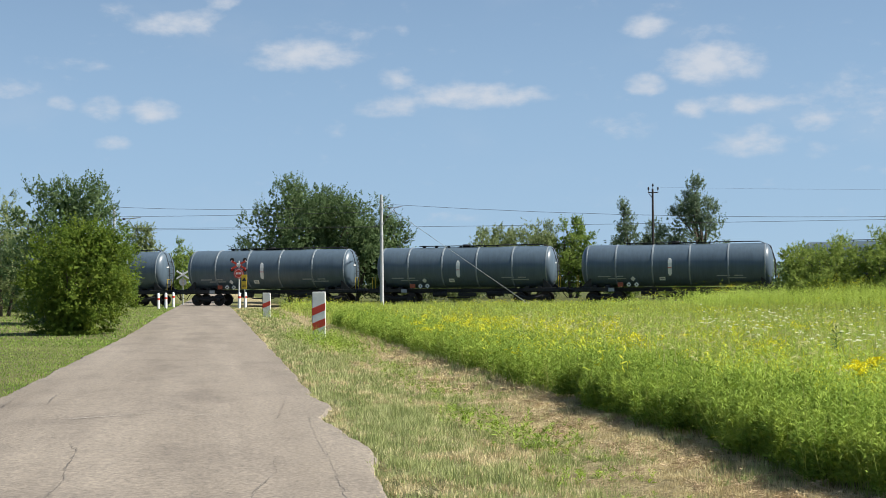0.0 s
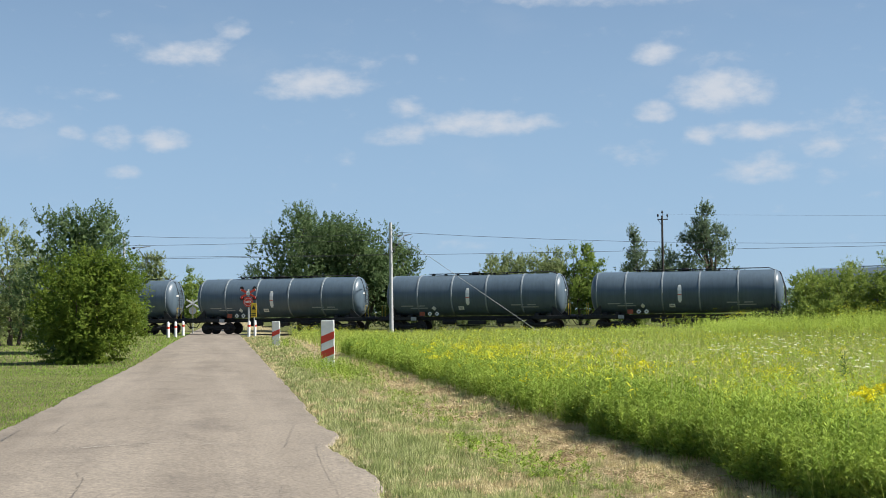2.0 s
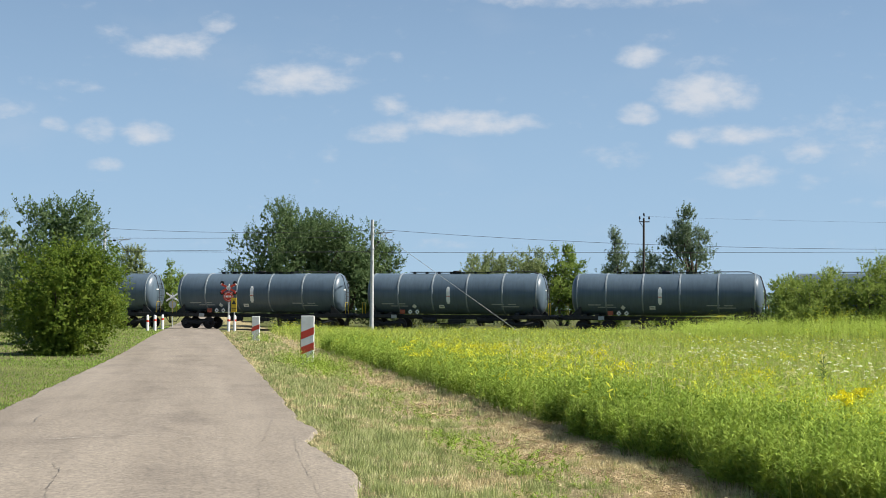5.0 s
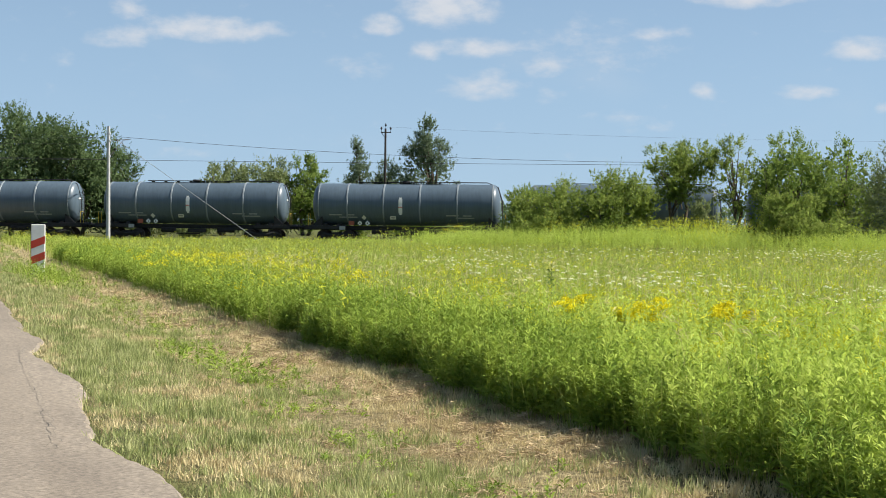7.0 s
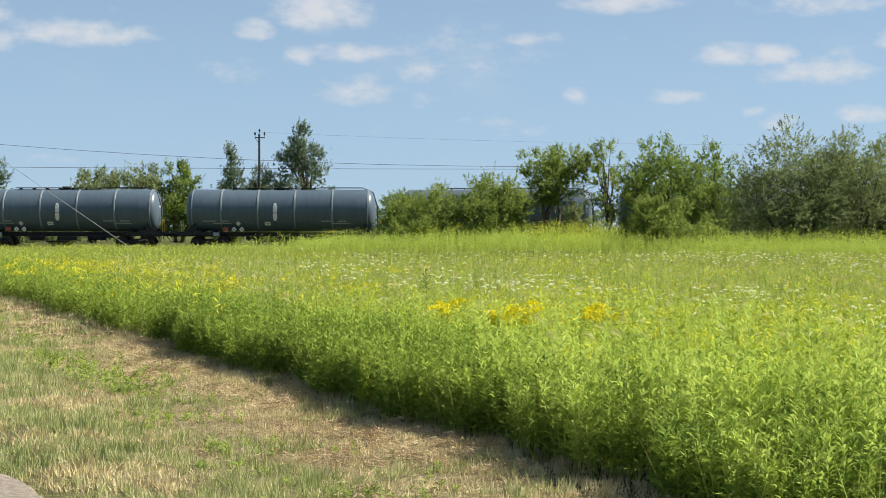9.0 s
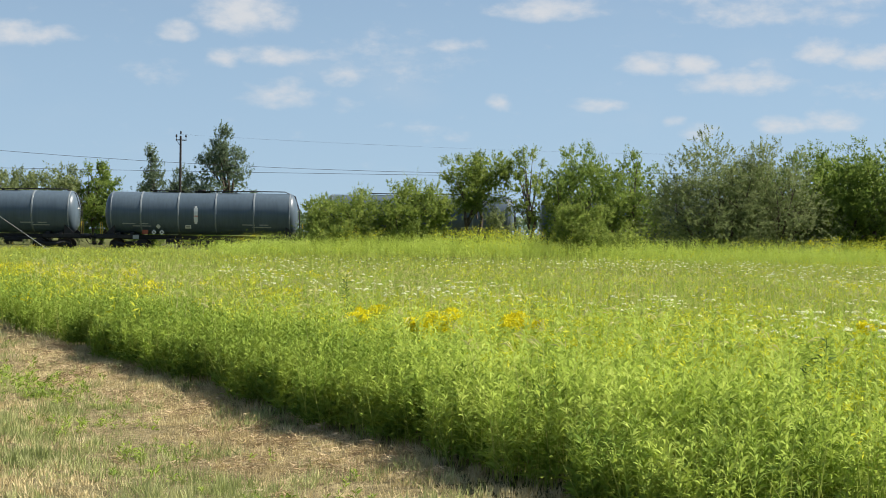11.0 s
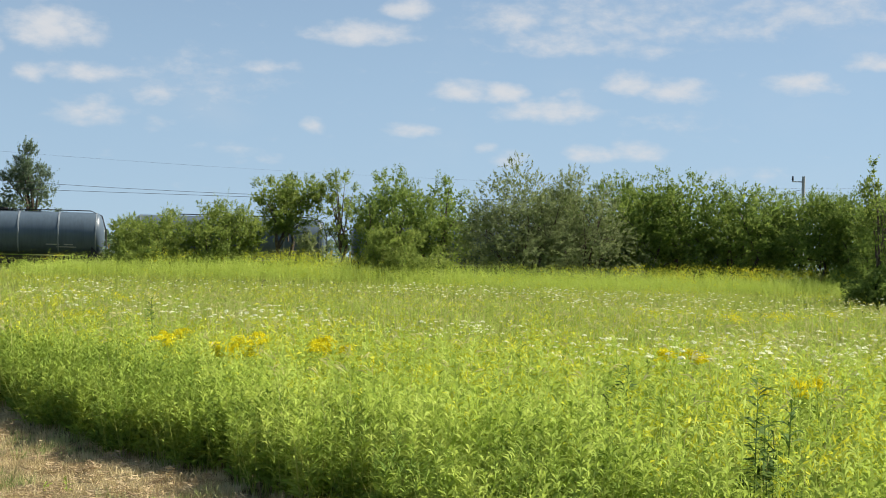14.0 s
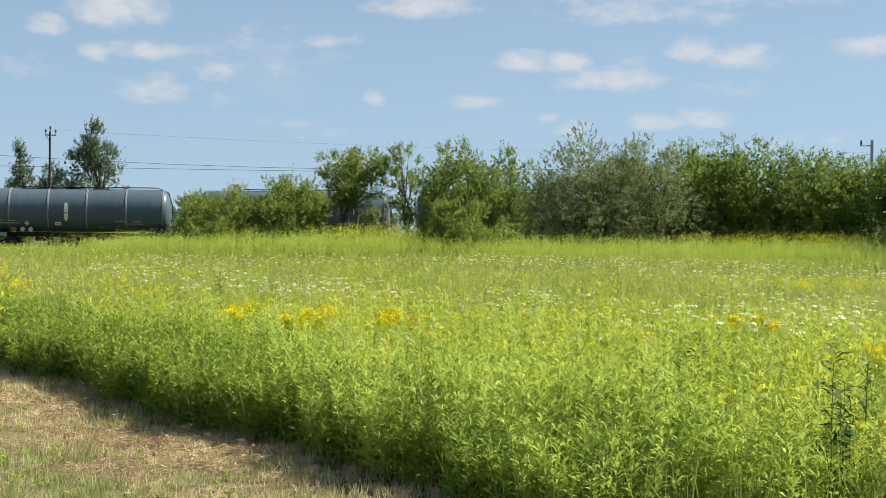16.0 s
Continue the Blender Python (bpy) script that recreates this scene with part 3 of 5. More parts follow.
def tank_wagon(m):
    w = thing("tank_wagon", m, "long grey tank wagon with ribbed barrel on two dark bogies", "railway wagon", "wagons of the goods train")
    R, ZC, X0, X1, DOME = 1.49, 2.74, 1.50, 13.80, 0.56
    cap = [(DOME * math.sin(a), R * (math.cos(a) ** 0.75)) for a in (i / 9 * math.pi / 2 for i in range(1, 9))]
    prof = [(X0 - DOME, 0.05)] + [(X0 - d, r) for d, r in cap[::-1]] + [(X0, R)] + [(X0 + (X1 - X0) * i / 10, R) for i in range(1, 10)] + [(X1, R)] + [(X1 + d, r) for d, r in cap] + [(X1 + DOME, 0.05)]
    tank = part("tank", Geo().lathe_x(prof, (0, ZC), 64), TANK, w, smooth=True)
    for f in (0.165, 0.375, 0.585, 0.800):
        x = X0 + (X1 - X0) * f
        part("rib", Geo().lathe_x([(x - 0.06, R - 0.01), (x - 0.045, R + 0.035), (x + 0.045, R + 0.035), (x + 0.06, R - 0.01)], (0, ZC), 64), RIB_HIGHLIGHT, tank, smooth=True)
    for x in (X0 - 0.02, X1 + 0.02):
        part("weld_ring", Geo().lathe_x([(x - 0.05, R - 0.02), (x - 0.03, R + 0.012), (x + 0.03, R + 0.012), (x + 0.05, R - 0.02)], (0, ZC), 64), RIB_HIGHLIGHT, tank, smooth=True)

    def on_side(x, z, wide, high, mat, name, lift=0.012, turn=0.0, label=""):
        """A thin plate that lies against the flank nearest the road."""
        g, n = Geo(), 4
        vs, fs = [], []
        for i in range(n + 1):
            for j in (-1, 1):
                a, b = j * wide / 2, (i / n - 0.5) * high
                px, pz = x + a * math.cos(turn) - b * math.sin(turn), z + a * math.sin(turn) + b * math.cos(turn)
                rr = R + lift
                py = -math.sqrt(max(rr * rr - (pz - ZC) ** 2, 0.01))
                vs += [(px, py, pz), (px, py + 0.02, pz)]
            if i:
                o = 4 * i
                fs += [(o - 4, o - 2, o + 2, o), (o - 3, o + 1, o + 3, o - 1), (o - 4, o, o + 1, o - 3), (o - 2, o - 1, o + 3, o + 2)]
        fs += [(0, 1, 3, 2), (4 * n, 4 * n + 2, 4 * n + 3, 4 * n + 1)]
        part(name, g.face_block(vs, fs), mat, tank, label)

    xg = X0 + (X1 - X0) * 0.475
    # the level gauge: a white strip with round ends and a red line across it
    on_side(xg, 2.62, 0.27, 1.00, WHITE_PAINT, "level_gauge", label="white level gauge strip")
    for z in (2.08, 3.16):
        on_side(xg, z, 0.17, 0.14, WHITE_PAINT, "gauge_end")
    on_side(xg, 2.55, 0.27, 0.05, RED_PAINT, "gauge_line", 0.018, label="red line across the gauge")
    on_side(xg - 0.55, 1.80, 0.40, 0.24, WHITE_PAINT, "data_plate")
    on_side(xg - 0.55, 1.80, 0.28, 0.08, LETTER_GREY, "lettering_bar", 0.018)
    xd = X0 + (X1 - X0) * 0.262
    on_side(xd, 1.80, 0.25, 0.25, WHITE_PAINT, "hazard_diamond", turn=math.pi / 4, label="white hazard diamond")
    for dx in (-0.27, 0.27):         # two more on a bracket below the barrel
        tilt = Matrix.Translation((xd + dx, -1.34, 1.40)) @ Matrix.Rotation(math.pi / 4, 4, "Y")
        part("hazard_diamond", Geo().box((0, 0, 0), (0.25, 0.02, 0.25), 0.004, tilt), WHITE_PAINT, tank)
        part("diamond_mark", Geo().box((0, -0.014, 0), (0.10, 0.008, 0.10), 0, tilt), BLACK_PAINT, tank)
    for x0 in (0.9, 10.7):          # lettering too small to read, as bars
        for i, (dx, wd) in enumerate(((0.3, 0.9), (1.35, 0.6), (1.2, 1.3))):
            on_side(x0 + X0 * (x0 < 2) + dx, 1.98 - 0.16 * (i // 2), wd, 0.07, LETTER_GREY, "lettering_bar", 0.01)
    part("end_lettering", Geo().box((X1 + DOME * 0.985, -0.35, 3.0), (0.02, 0.5, 0.09)), WHITE_PAINT, tank)

    # underframe, saddles, end platforms
    g = Geo()
    g.box((7.65, 0, 1.05), (14.0, 0.55, 0.30), 0.02)
    for sy in (-1.25, 1.25):
        g.box((1.85, sy, 1.08), (2.7, 0.12, 0.26), 0.02)
        g.box((13.45, sy, 1.08), (2.7, 0.12, 0.26), 0.02)
    for x in (0.66, 14.64):
        g.box((x, 0, 1.08), (0.16, 2.66, 0.34), 0.02)
    for x in (2.0, 2.9, 12.4, 13.3):
        g.box((x, 0, 1.2), (0.3, 2.5, 0.32), 0.03)
    part("underframe", g, BLACK_STEEL, w)
    for x, sgn in ((X0 + 0.25, -1), (X1 - 0.25, 1)):
        for sy in (-1.15, 1.15):
            g = Geo()
            g.face_block([(x, sy - 0.04, 1.9), (x + sgn * 0.75, sy - 0.04, 1.22), (x, sy - 0.04, 1.22), (x, sy + 0.04, 1.9), (x + sgn * 0.75, sy + 0.04, 1.22), (x, sy + 0.04, 1.22)],
                         [(0, 1, 2), (5, 4, 3), (0, 3, 4, 1), (1, 4, 5, 2), (2, 5, 3, 0)])
            part("saddle", g, BLACK_STEEL, w)
    bogie(w, 2.65)
    bogie(w, 12.65)
    for x, sgn in ((0.6, -1), (14.7, 1)):
        for sy in (-0.875, 0.875):
            g = Geo()
            g.tube([(x, sy, 1.06), (x + sgn * 0.36, sy, 1.06), (x + sgn * 0.38, sy, 1.06), (x + sgn * 0.57, sy, 1.06)], [0.12, 0.12, 0.08, 0.08], 12)
            g.tube([(x + sgn * 0.56, sy, 1.06), (x + sgn * 0.595, sy, 1.06)], [0.24, 0.22], 16)
            part("buffer", g, BLACK_STEEL, w)
        g = Geo()
        g.tube([(x, 0, 1.0), (x + sgn * 0.3, 0, 0.95), (x + sgn * 0.58, 0, 0.97)], 0.06, 6)
        part("coupler", g, BLACK_STEEL, w)
        g = Geo()
        g.tube([(x, 0.35, 0.9), (x + sgn * 0.3, 0.36, 0.5), (x + sgn * 0.58, 0.34, 0.55)], 0.03, 6)
        part("brake_hose", g, BLACK_STEEL, w)
    # brake gear and outlet valves under the barrel
    g = Geo()
    g.box((7.9, -0.9, 0.75), (1.3, 0.3, 0.28), 0.04)
    g.tube([(6.3, -0.95, 1.0), (6.35, -0.95, 0.55), (8.1, -0.95, 0.55), (8.2, -0.95, 1.0)], 0.045, 6)
    g.tube([(5.2, -0.5, 0.8), (6.2, -0.5, 0.8)], 0.2, 12)
    part("outlet_valve", g, BLACK_STEEL, w)
    g = Geo()
    g.tube([(9.3, -0.4, 0.82), (10.5, -0.4, 0.82)], 0.2, 12)
    g.box((10.9, -0.95, 0.9), (0.7, 0.1, 0.2), 0.02)
    part("brake_cylinder", g, BLACK_STEEL, w)
    part("number_plate_bar", Geo().box((3.2, -1.33, 1.05), (0.42, 0.03, 0.26), 0.01), LETTER_GREY, w)
    part("orange_plate", Geo().box((3.85, -1.30, 1.40), (0.40, 0.03, 0.30), 0.01), ORANGE_PAINT, w, "orange hazard plate")
    # walkway along the crown, its rail, and the end ladder
    g = Geo()
    g.box((7.2, 0.0, ZC + R + 0.10), (6.2, 0.7, 0.05), 0.01)
    for i in range(7):
        g.box((4.4 + i * 0.93, 0, ZC + R + 0.035), (0.06, 0.6, 0.09))
    g.tube([(7.6, 0, ZC + R), (7.6, 0, ZC + R + 0.2)], [0.28, 0.26], 16)
    part("walkway", g, BLACK_STEEL, w)
    g = Geo()
    g.tube([(10.3, -0.33, ZC + R + 0.12), (13.4, -0.33, ZC + R + 0.12), (14.15, -0.33, ZC + R - 0.2), (14.45, -0.33, ZC + 0.3), (14.5, -0.33, 1.25)], 0.028, 6)
    g.tube([(10.3, 0.33, ZC + R + 0.12), (13.4, 0.33, ZC + R + 0.12), (14.15, 0.33, ZC + R - 0.2), (14.45, 0.33, ZC + 0.3), (14.5, 0.33, 1.25)], 0.028, 6)
    for i in range(9):
        g.tube([(14.5, -0.33, 1.4 + i * 0.28), (14.5, 0.33, 1.4 + i * 0.28)], 0.018, 5)
    part("ladder", g, BLACK_STEEL, w)
    for x in (0.75, 14.72):
        g = Geo()
        g.tube([(x, -1.25, 1.2), (x, -1.25, 2.05), (x, -0.55, 2.05), (x, -0.55, 1.2)], 0.022, 6)
        part("handrail", g, YELLOW_PAINT, w, "yellow end handrail")
    return w


WAGON = 15.3
TRAIN_END = -35.8 - 14.35        # where a wagon's near end starts along the railway
first = None
for i in range(-3, 6):
    m = Matrix.Translation(track(TRAIN_END + WAGON * i)) @ _sm
    if first is None:
        first = tank_wagon(m)
    else:
        copy_thing(first, m)


# ---- masts, poles and wires ----
def wire_path(a, b, sag, n=14):
    a, b = Vector(a), Vector(b)
    return [a.lerp(b, i / n) - Vector((0, 0, sag * 4 * (i / n) * (1 - i / n))) for i in range(n + 1)]


def wire(a, b, sag, r, label="thin overhead wire along the railway"):
    return tagged(new("overhead_wire", Geo().tube(wire_path(a, b, sag), r, 5).mesh("overhead_wire", WIRE)), label, "wire", "overhead wires")


def lattice_mast(s, off, height, guy=None):
    p = track(s, off, -0.1)
    m = Matrix.Translation(p) @ _sm
    t = thing("catenary_mast", m, "slim grey concrete catenary mast with steel brackets", "mast", "catenary masts")
    g = Geo()
    g.tube([(0, 0, 0), (0, 0, 0.35 * height), (0, 0, height)], [0.155, 0.135, 0.095], 12)
    part("pole", g, GREY_POST, t, smooth=True)
    for z in (height - 0.5, height - 1.0, height - 2.1):
        part("collar", Geo().tube([(0, 0, z - 0.05), (0, 0, z + 0.05)], 0.15, 12), GALV, t)
    g = Geo()
    g.tube([(0.1, 0, height - 2.1), (0.55, 1.6, height - 0.9), (0.62, 3.1, height - 0.72)], 0.024, 6)
    g.tube([(0.1, 0, height - 1.0), (0.62, 3.1, height - 0.72)], 0.02, 6)
    g.tube([(0.5, 1.4, height - 1.0), (0.62, 3.2, height - 2.25)], 0.02, 6)
    part("bracket", g, WIRE, t)
    for q in ((0.3, 0.4, height - 1.6), (0.3, 0.9, height - 0.93)):
        g = Geo()
        for i in range(4):
            g.tube([(q[0], q[1] + i * 0.06, q[2]), (q[0], q[1] + i * 0.06 + 0.03, q[2])], 0.08, 10)
        part("insulator", g, BLACK_PAINT, t)
    if guy:
        g = Geo()
        g.tube([(0.1, -0.1, height - 0.6), guy], 0.018, 5)
        part("guy_wire", g, GALV, t, "bright steel guy wire")
        part("anchor_block", Geo().box((guy[0], guy[1], 0.1), (0.5, 0.5, 0.5), 0.05), CONCRETE, t)
    return t


lattice_mast(-32.75, -3.2, 8.15, (10.6, 0.0, 0.35))
lattice_mast(-54.2, -3.2, 7.75)
# the mast whose arm shows over the hedge
t = thing("catenary_mast", Matrix.Translation(track(44.7, -3.2, -0.1)) @ _sm, "grey catenary mast with a short top arm", "mast", "catenary masts")
part("pole", Geo().tube([(0, 0, 0), (0, 0, 8.5)], [0.16, 0.12], 12), GREY_POST, t, smooth=True)
part("arm", Geo().box((-0.42, 0, 8.1), (0.95, 0.08, 0.08), 0.01).tube([(0, 0, 7.55), (-0.9, 0, 7.35)], 0.02, 6), GALV, t)
part("insulator", Geo().tube([(-0.84, 0, 8.1), (-0.84, 0, 8.25), (-0.84, 0, 8.5)], [0.04, 0.08, 0.05], 8), BLACK_PAINT, t)

for s0, s1, z0, z1, sag, off in ((-32.1, 44.7, 7.32, 7.2, 1.52, 0.0), (-32.1, 44.7, 5.68, 5.7, 0.12, 0.0), (-54.0, -32.7, 7.6, 7.3, 0.25, 0.0), (-54.0, -32.7, 6.86, 6.8, 0.05, 0.0),
                                (-54.0, -32.7, 5.98, 5.75, 0.02, 0.4), (-54.0, -32.7, 5.82, 5.68, 0.02, -0.3), (-120, -54.0, 7.6, 7.6, 0.8, 0.0), (-120, -54.0, 5.9, 5.9, 0.1, 0.0)):
    wire(track(s0, -3.2 + off, z0), track(s1, -3.2 + off, z1), sag, 0.013)

# the tarred wooden line pole with three insulators
UTIL = Matrix.Translation((19.28, 133.7, -0.1))
t = thing("utility_pole", UTIL, "dark tarred wooden utility pole with three insulators", "utility pole")
part("pole", Geo().tube([(0, 0, 0), (0, 0, 10.2)], [0.13, 0.09], 12), WOOD_POLE, t, smooth=True)
part("crossarm", Geo().box((0.05, 0, 9.85), (0.95, 0.09, 0.09), 0.01).tube([(-0.4, 0, 9.85), (0.05, -0.02, 9.2)], 0.025, 5), WOOD_POLE, t)
for dx, z in ((-0.38, 9.9), (0.48, 9.9), (0.02, 10.2)):
    g = Geo()
    g.tube([(dx, 0, z), (dx, 0, z + 0.28)], 0.02, 6)
    g.tube([(dx, 0, z + 0.2), (dx, 0, z + 0.28), (dx, 0, z + 0.34), (dx, 0, z + 0.46)], [0.06, 0.10, 0.085, 0.05], 10)
    part("insulator", g, BLACK_PAINT, t)
for dx in (-0.38, 0.48, 0.02):
    wire((19.28 + dx, 133.7, 10.25), (110 + dx, 112, 10.2), 1.0, 0.002, "faint power line wire between wooden poles")


# ---- signs and posts at the crossing ----
def marker_board(x, y, stripes, turn, H):
    t = thing("marker_board", Matrix.Translation((x, y, 0)) @ Matrix.Rotation(radians(turn), 4, "Z"), f"white roadside crossing marker board with {('one', 'two')[stripes - 1]} red slanted stripe{'s' * (stripes > 1)}", "road sign", "crossing marker boards")
    W = 0.39
    part("board", Geo().box((0, 0, H / 2 - 0.06), (W, 0.09, H + 0.12), 0.012), WHITE_PAINT, t)
    mid = (0.40, 0.85) if stripes == 2 else (0.60,)
    for zc in mid:
        g = Geo()
        w, hh, rise = W / 2 + 0.002, 0.11, 0.08
        front = [(-w, zc - hh - rise), (w, zc - hh + rise), (w, zc + hh + rise), (-w, zc + hh - rise)]
        g.face_block([(a, -0.049, b) for a, b in front] + [(a, -0.040, b) for a, b in front],
                     [(0, 1, 2, 3), (7, 6, 5, 4), (0, 4, 5, 1), (1, 5, 6, 2), (2, 6, 7, 3), (3, 7, 4, 0)])
        part("stripe", g, RED_PAINT, t, "red slanted stripe")
    part("dark_edge", Geo().box((-W / 2 - 0.006, 0, H / 2 - 0.02), (0.012, 0.094, H)), BLACK_PAINT, t)
    return t


marker_board(-3.70, 43.6, 2, -5, 1.37)
marker_board(-8.85, 73.4, 1, -5, 1.18)


def bollard(x, y, red, lean=0.0):
    t = thing("guide_post", Matrix.Translation((x, y, -0.05)) @ Matrix.Rotation(radians(lean), 4, "Y"), "white roadside guide post with a red band", "guide post", "guide posts at the crossing")
    part("post", Geo().tube([(0, 0, 0), (0, 0, 1.02), (0, 0, 1.12)], [0.105, 0.10, 0.05], 12), WHITE_PAINT, t, smooth=True)
    part("band", Geo().tube([(0, 0, red), (0, 0, red + 0.15)], 0.109, 12), RED_PAINT, t, "red band", smooth=True)


for x, y, red in ((-19.85, 102.0, 0.62), (-19.75, 104.2, 0.66), (-20.1, 109.0, 0.7), (-14.25, 102.2, 0.7), (-14.45, 106.8, 0.66)):
    bollard(x, y, red, 1.5 if x > -15 else 0)

# the crossing signal: crossed boards, four lamps, a round red sign, its post
t = thing("crossing_signal", pose(-14.45, 103.6, -0.05, 0, 0, -6), "railway crossing signal with crossed boards and a round red sign", "crossing signal")
part("post", Geo().tube([(0, 0, 0), (0, 0, 3.35)], 0.055, 10), GALV, t, smooth=True)
for a in (28, -28):
    r = Matrix.Translation((0, -0.09, 3.05)) @ Matrix.Rotation(radians(a), 4, "Y")
    b = part("cross_board", Geo().box((0, 0, 0), (1.25, 0.03, 0.15), 0.01, r), WHITE_PAINT, t)
    for sx in (-1, 1):
        part("red_tip", Geo().box((sx * 0.36, -0.018, 0), (0.42, 0.012, 0.152), 0, r), RED_PAINT, b, "red board tip")
for sx in (-1, 1):
    g = Geo()
    g.tube([(sx * 0.46, -0.02, 2.72), (sx * 0.46, -0.10, 2.72)], [0.17, 0.17], 16)
    g.tube([(sx * 0.46, -0.02, 3.4), (sx * 0.46, -0.10, 3.4)], [0.15, 0.15], 16)
    lamp = part("lamp_plate", g, BLACK_PAINT, t)
    g = Geo()
    g.tube([(sx * 0.46, -0.10, 2.72), (sx * 0.46, -0.13, 2.72)], [0.09, 0.06], 14)
    part("lens", g, RED_LENS, lamp, "unlit red lens")
    g = Geo()
    g.tube([(0, 0, 2.72), (sx * 0.46, 0, 2.72)], 0.03, 6)
    part("lamp_arm", g, GALV, t)
sign = part("stop_sign", Geo().tube([(0, -0.06, 2.45), (0, -0.10, 2.45)], 0.36, 28), RED_PAINT, t, "round red sign", smooth=True)
part("sign_ring", Geo().tube([(0, -0.098, 2.45), (0, -0.106, 2.45)], 0.29, 28), WHITE_PAINT, sign)
part("sign_face", Geo().tube([(0, -0.104, 2.45), (0, -0.112, 2.45)], 0.265, 28), RED_PAINT, sign)
for i, dx in enumerate((-0.15, -0.05, 0.05, 0.15)):
    part("lettering_bar", Geo().box((dx, -0.114, 2.45), (0.07, 0.008, 0.14)), WHITE_PAINT, sign)

t = thing("warning_sign", pose(-13.85, 102.0, -0.05, 0, 0, -6), "yellow rectangular warning sign on a thin steel post", "road sign")
part("post", Geo().tube([(0.04, 0, 0), (0, 0, 2.35)], 0.04, 8), GALV, t, smooth=True)
b = part("plate", Geo().box((0, -0.06, 1.85), (0.39, 0.03, 1.0), 0.01), YELLOW_PAINT, t)
g = Geo()
g.face_block([(-0.16, -0.08, 1.9), (0.16, -0.08, 1.9), (0, -0.08, 2.2), (-0.16, -0.072, 1.9), (0.16, -0.072, 1.9), (0, -0.072, 2.2)], [(0, 1, 2), (5, 4, 3), (0, 3, 4, 1), (1, 4, 5, 2), (2, 5, 3, 0)])
part("pictogram", g, BLACK_PAINT, b)
for z in (1.5, 1.62):
    part("lettering_bar", Geo().box((0, -0.079, z), (0.32, 0.008, 0.05)), BLACK_PAINT, b)

# the crossbuck that faces the other way, beyond the rails
t = thing("crossbuck_post", pose(-21.16, 119.0, -0.1), "white crossbuck on a thin post beyond the railway", "road sign")
part("post", Geo().tube([(0, 0, 0), (0, 0, 2.9)], 0.045, 8), GALV, t, smooth=True)
for a in (32, -32):
    part("cross_board", Geo().box((0, 0, 0), (1.2, 0.03, 0.13), 0.01, Matrix.Translation((0, -0.06 + a * 0.0006, 2.55)) @ Matrix.Rotation(radians(a), 4, "Y")), WHITE_PAINT, t)
part("sign_back", Geo().tube([(0, -0.05, 1.95), (0, -0.08, 1.95)], 0.3, 20), GALV, t)


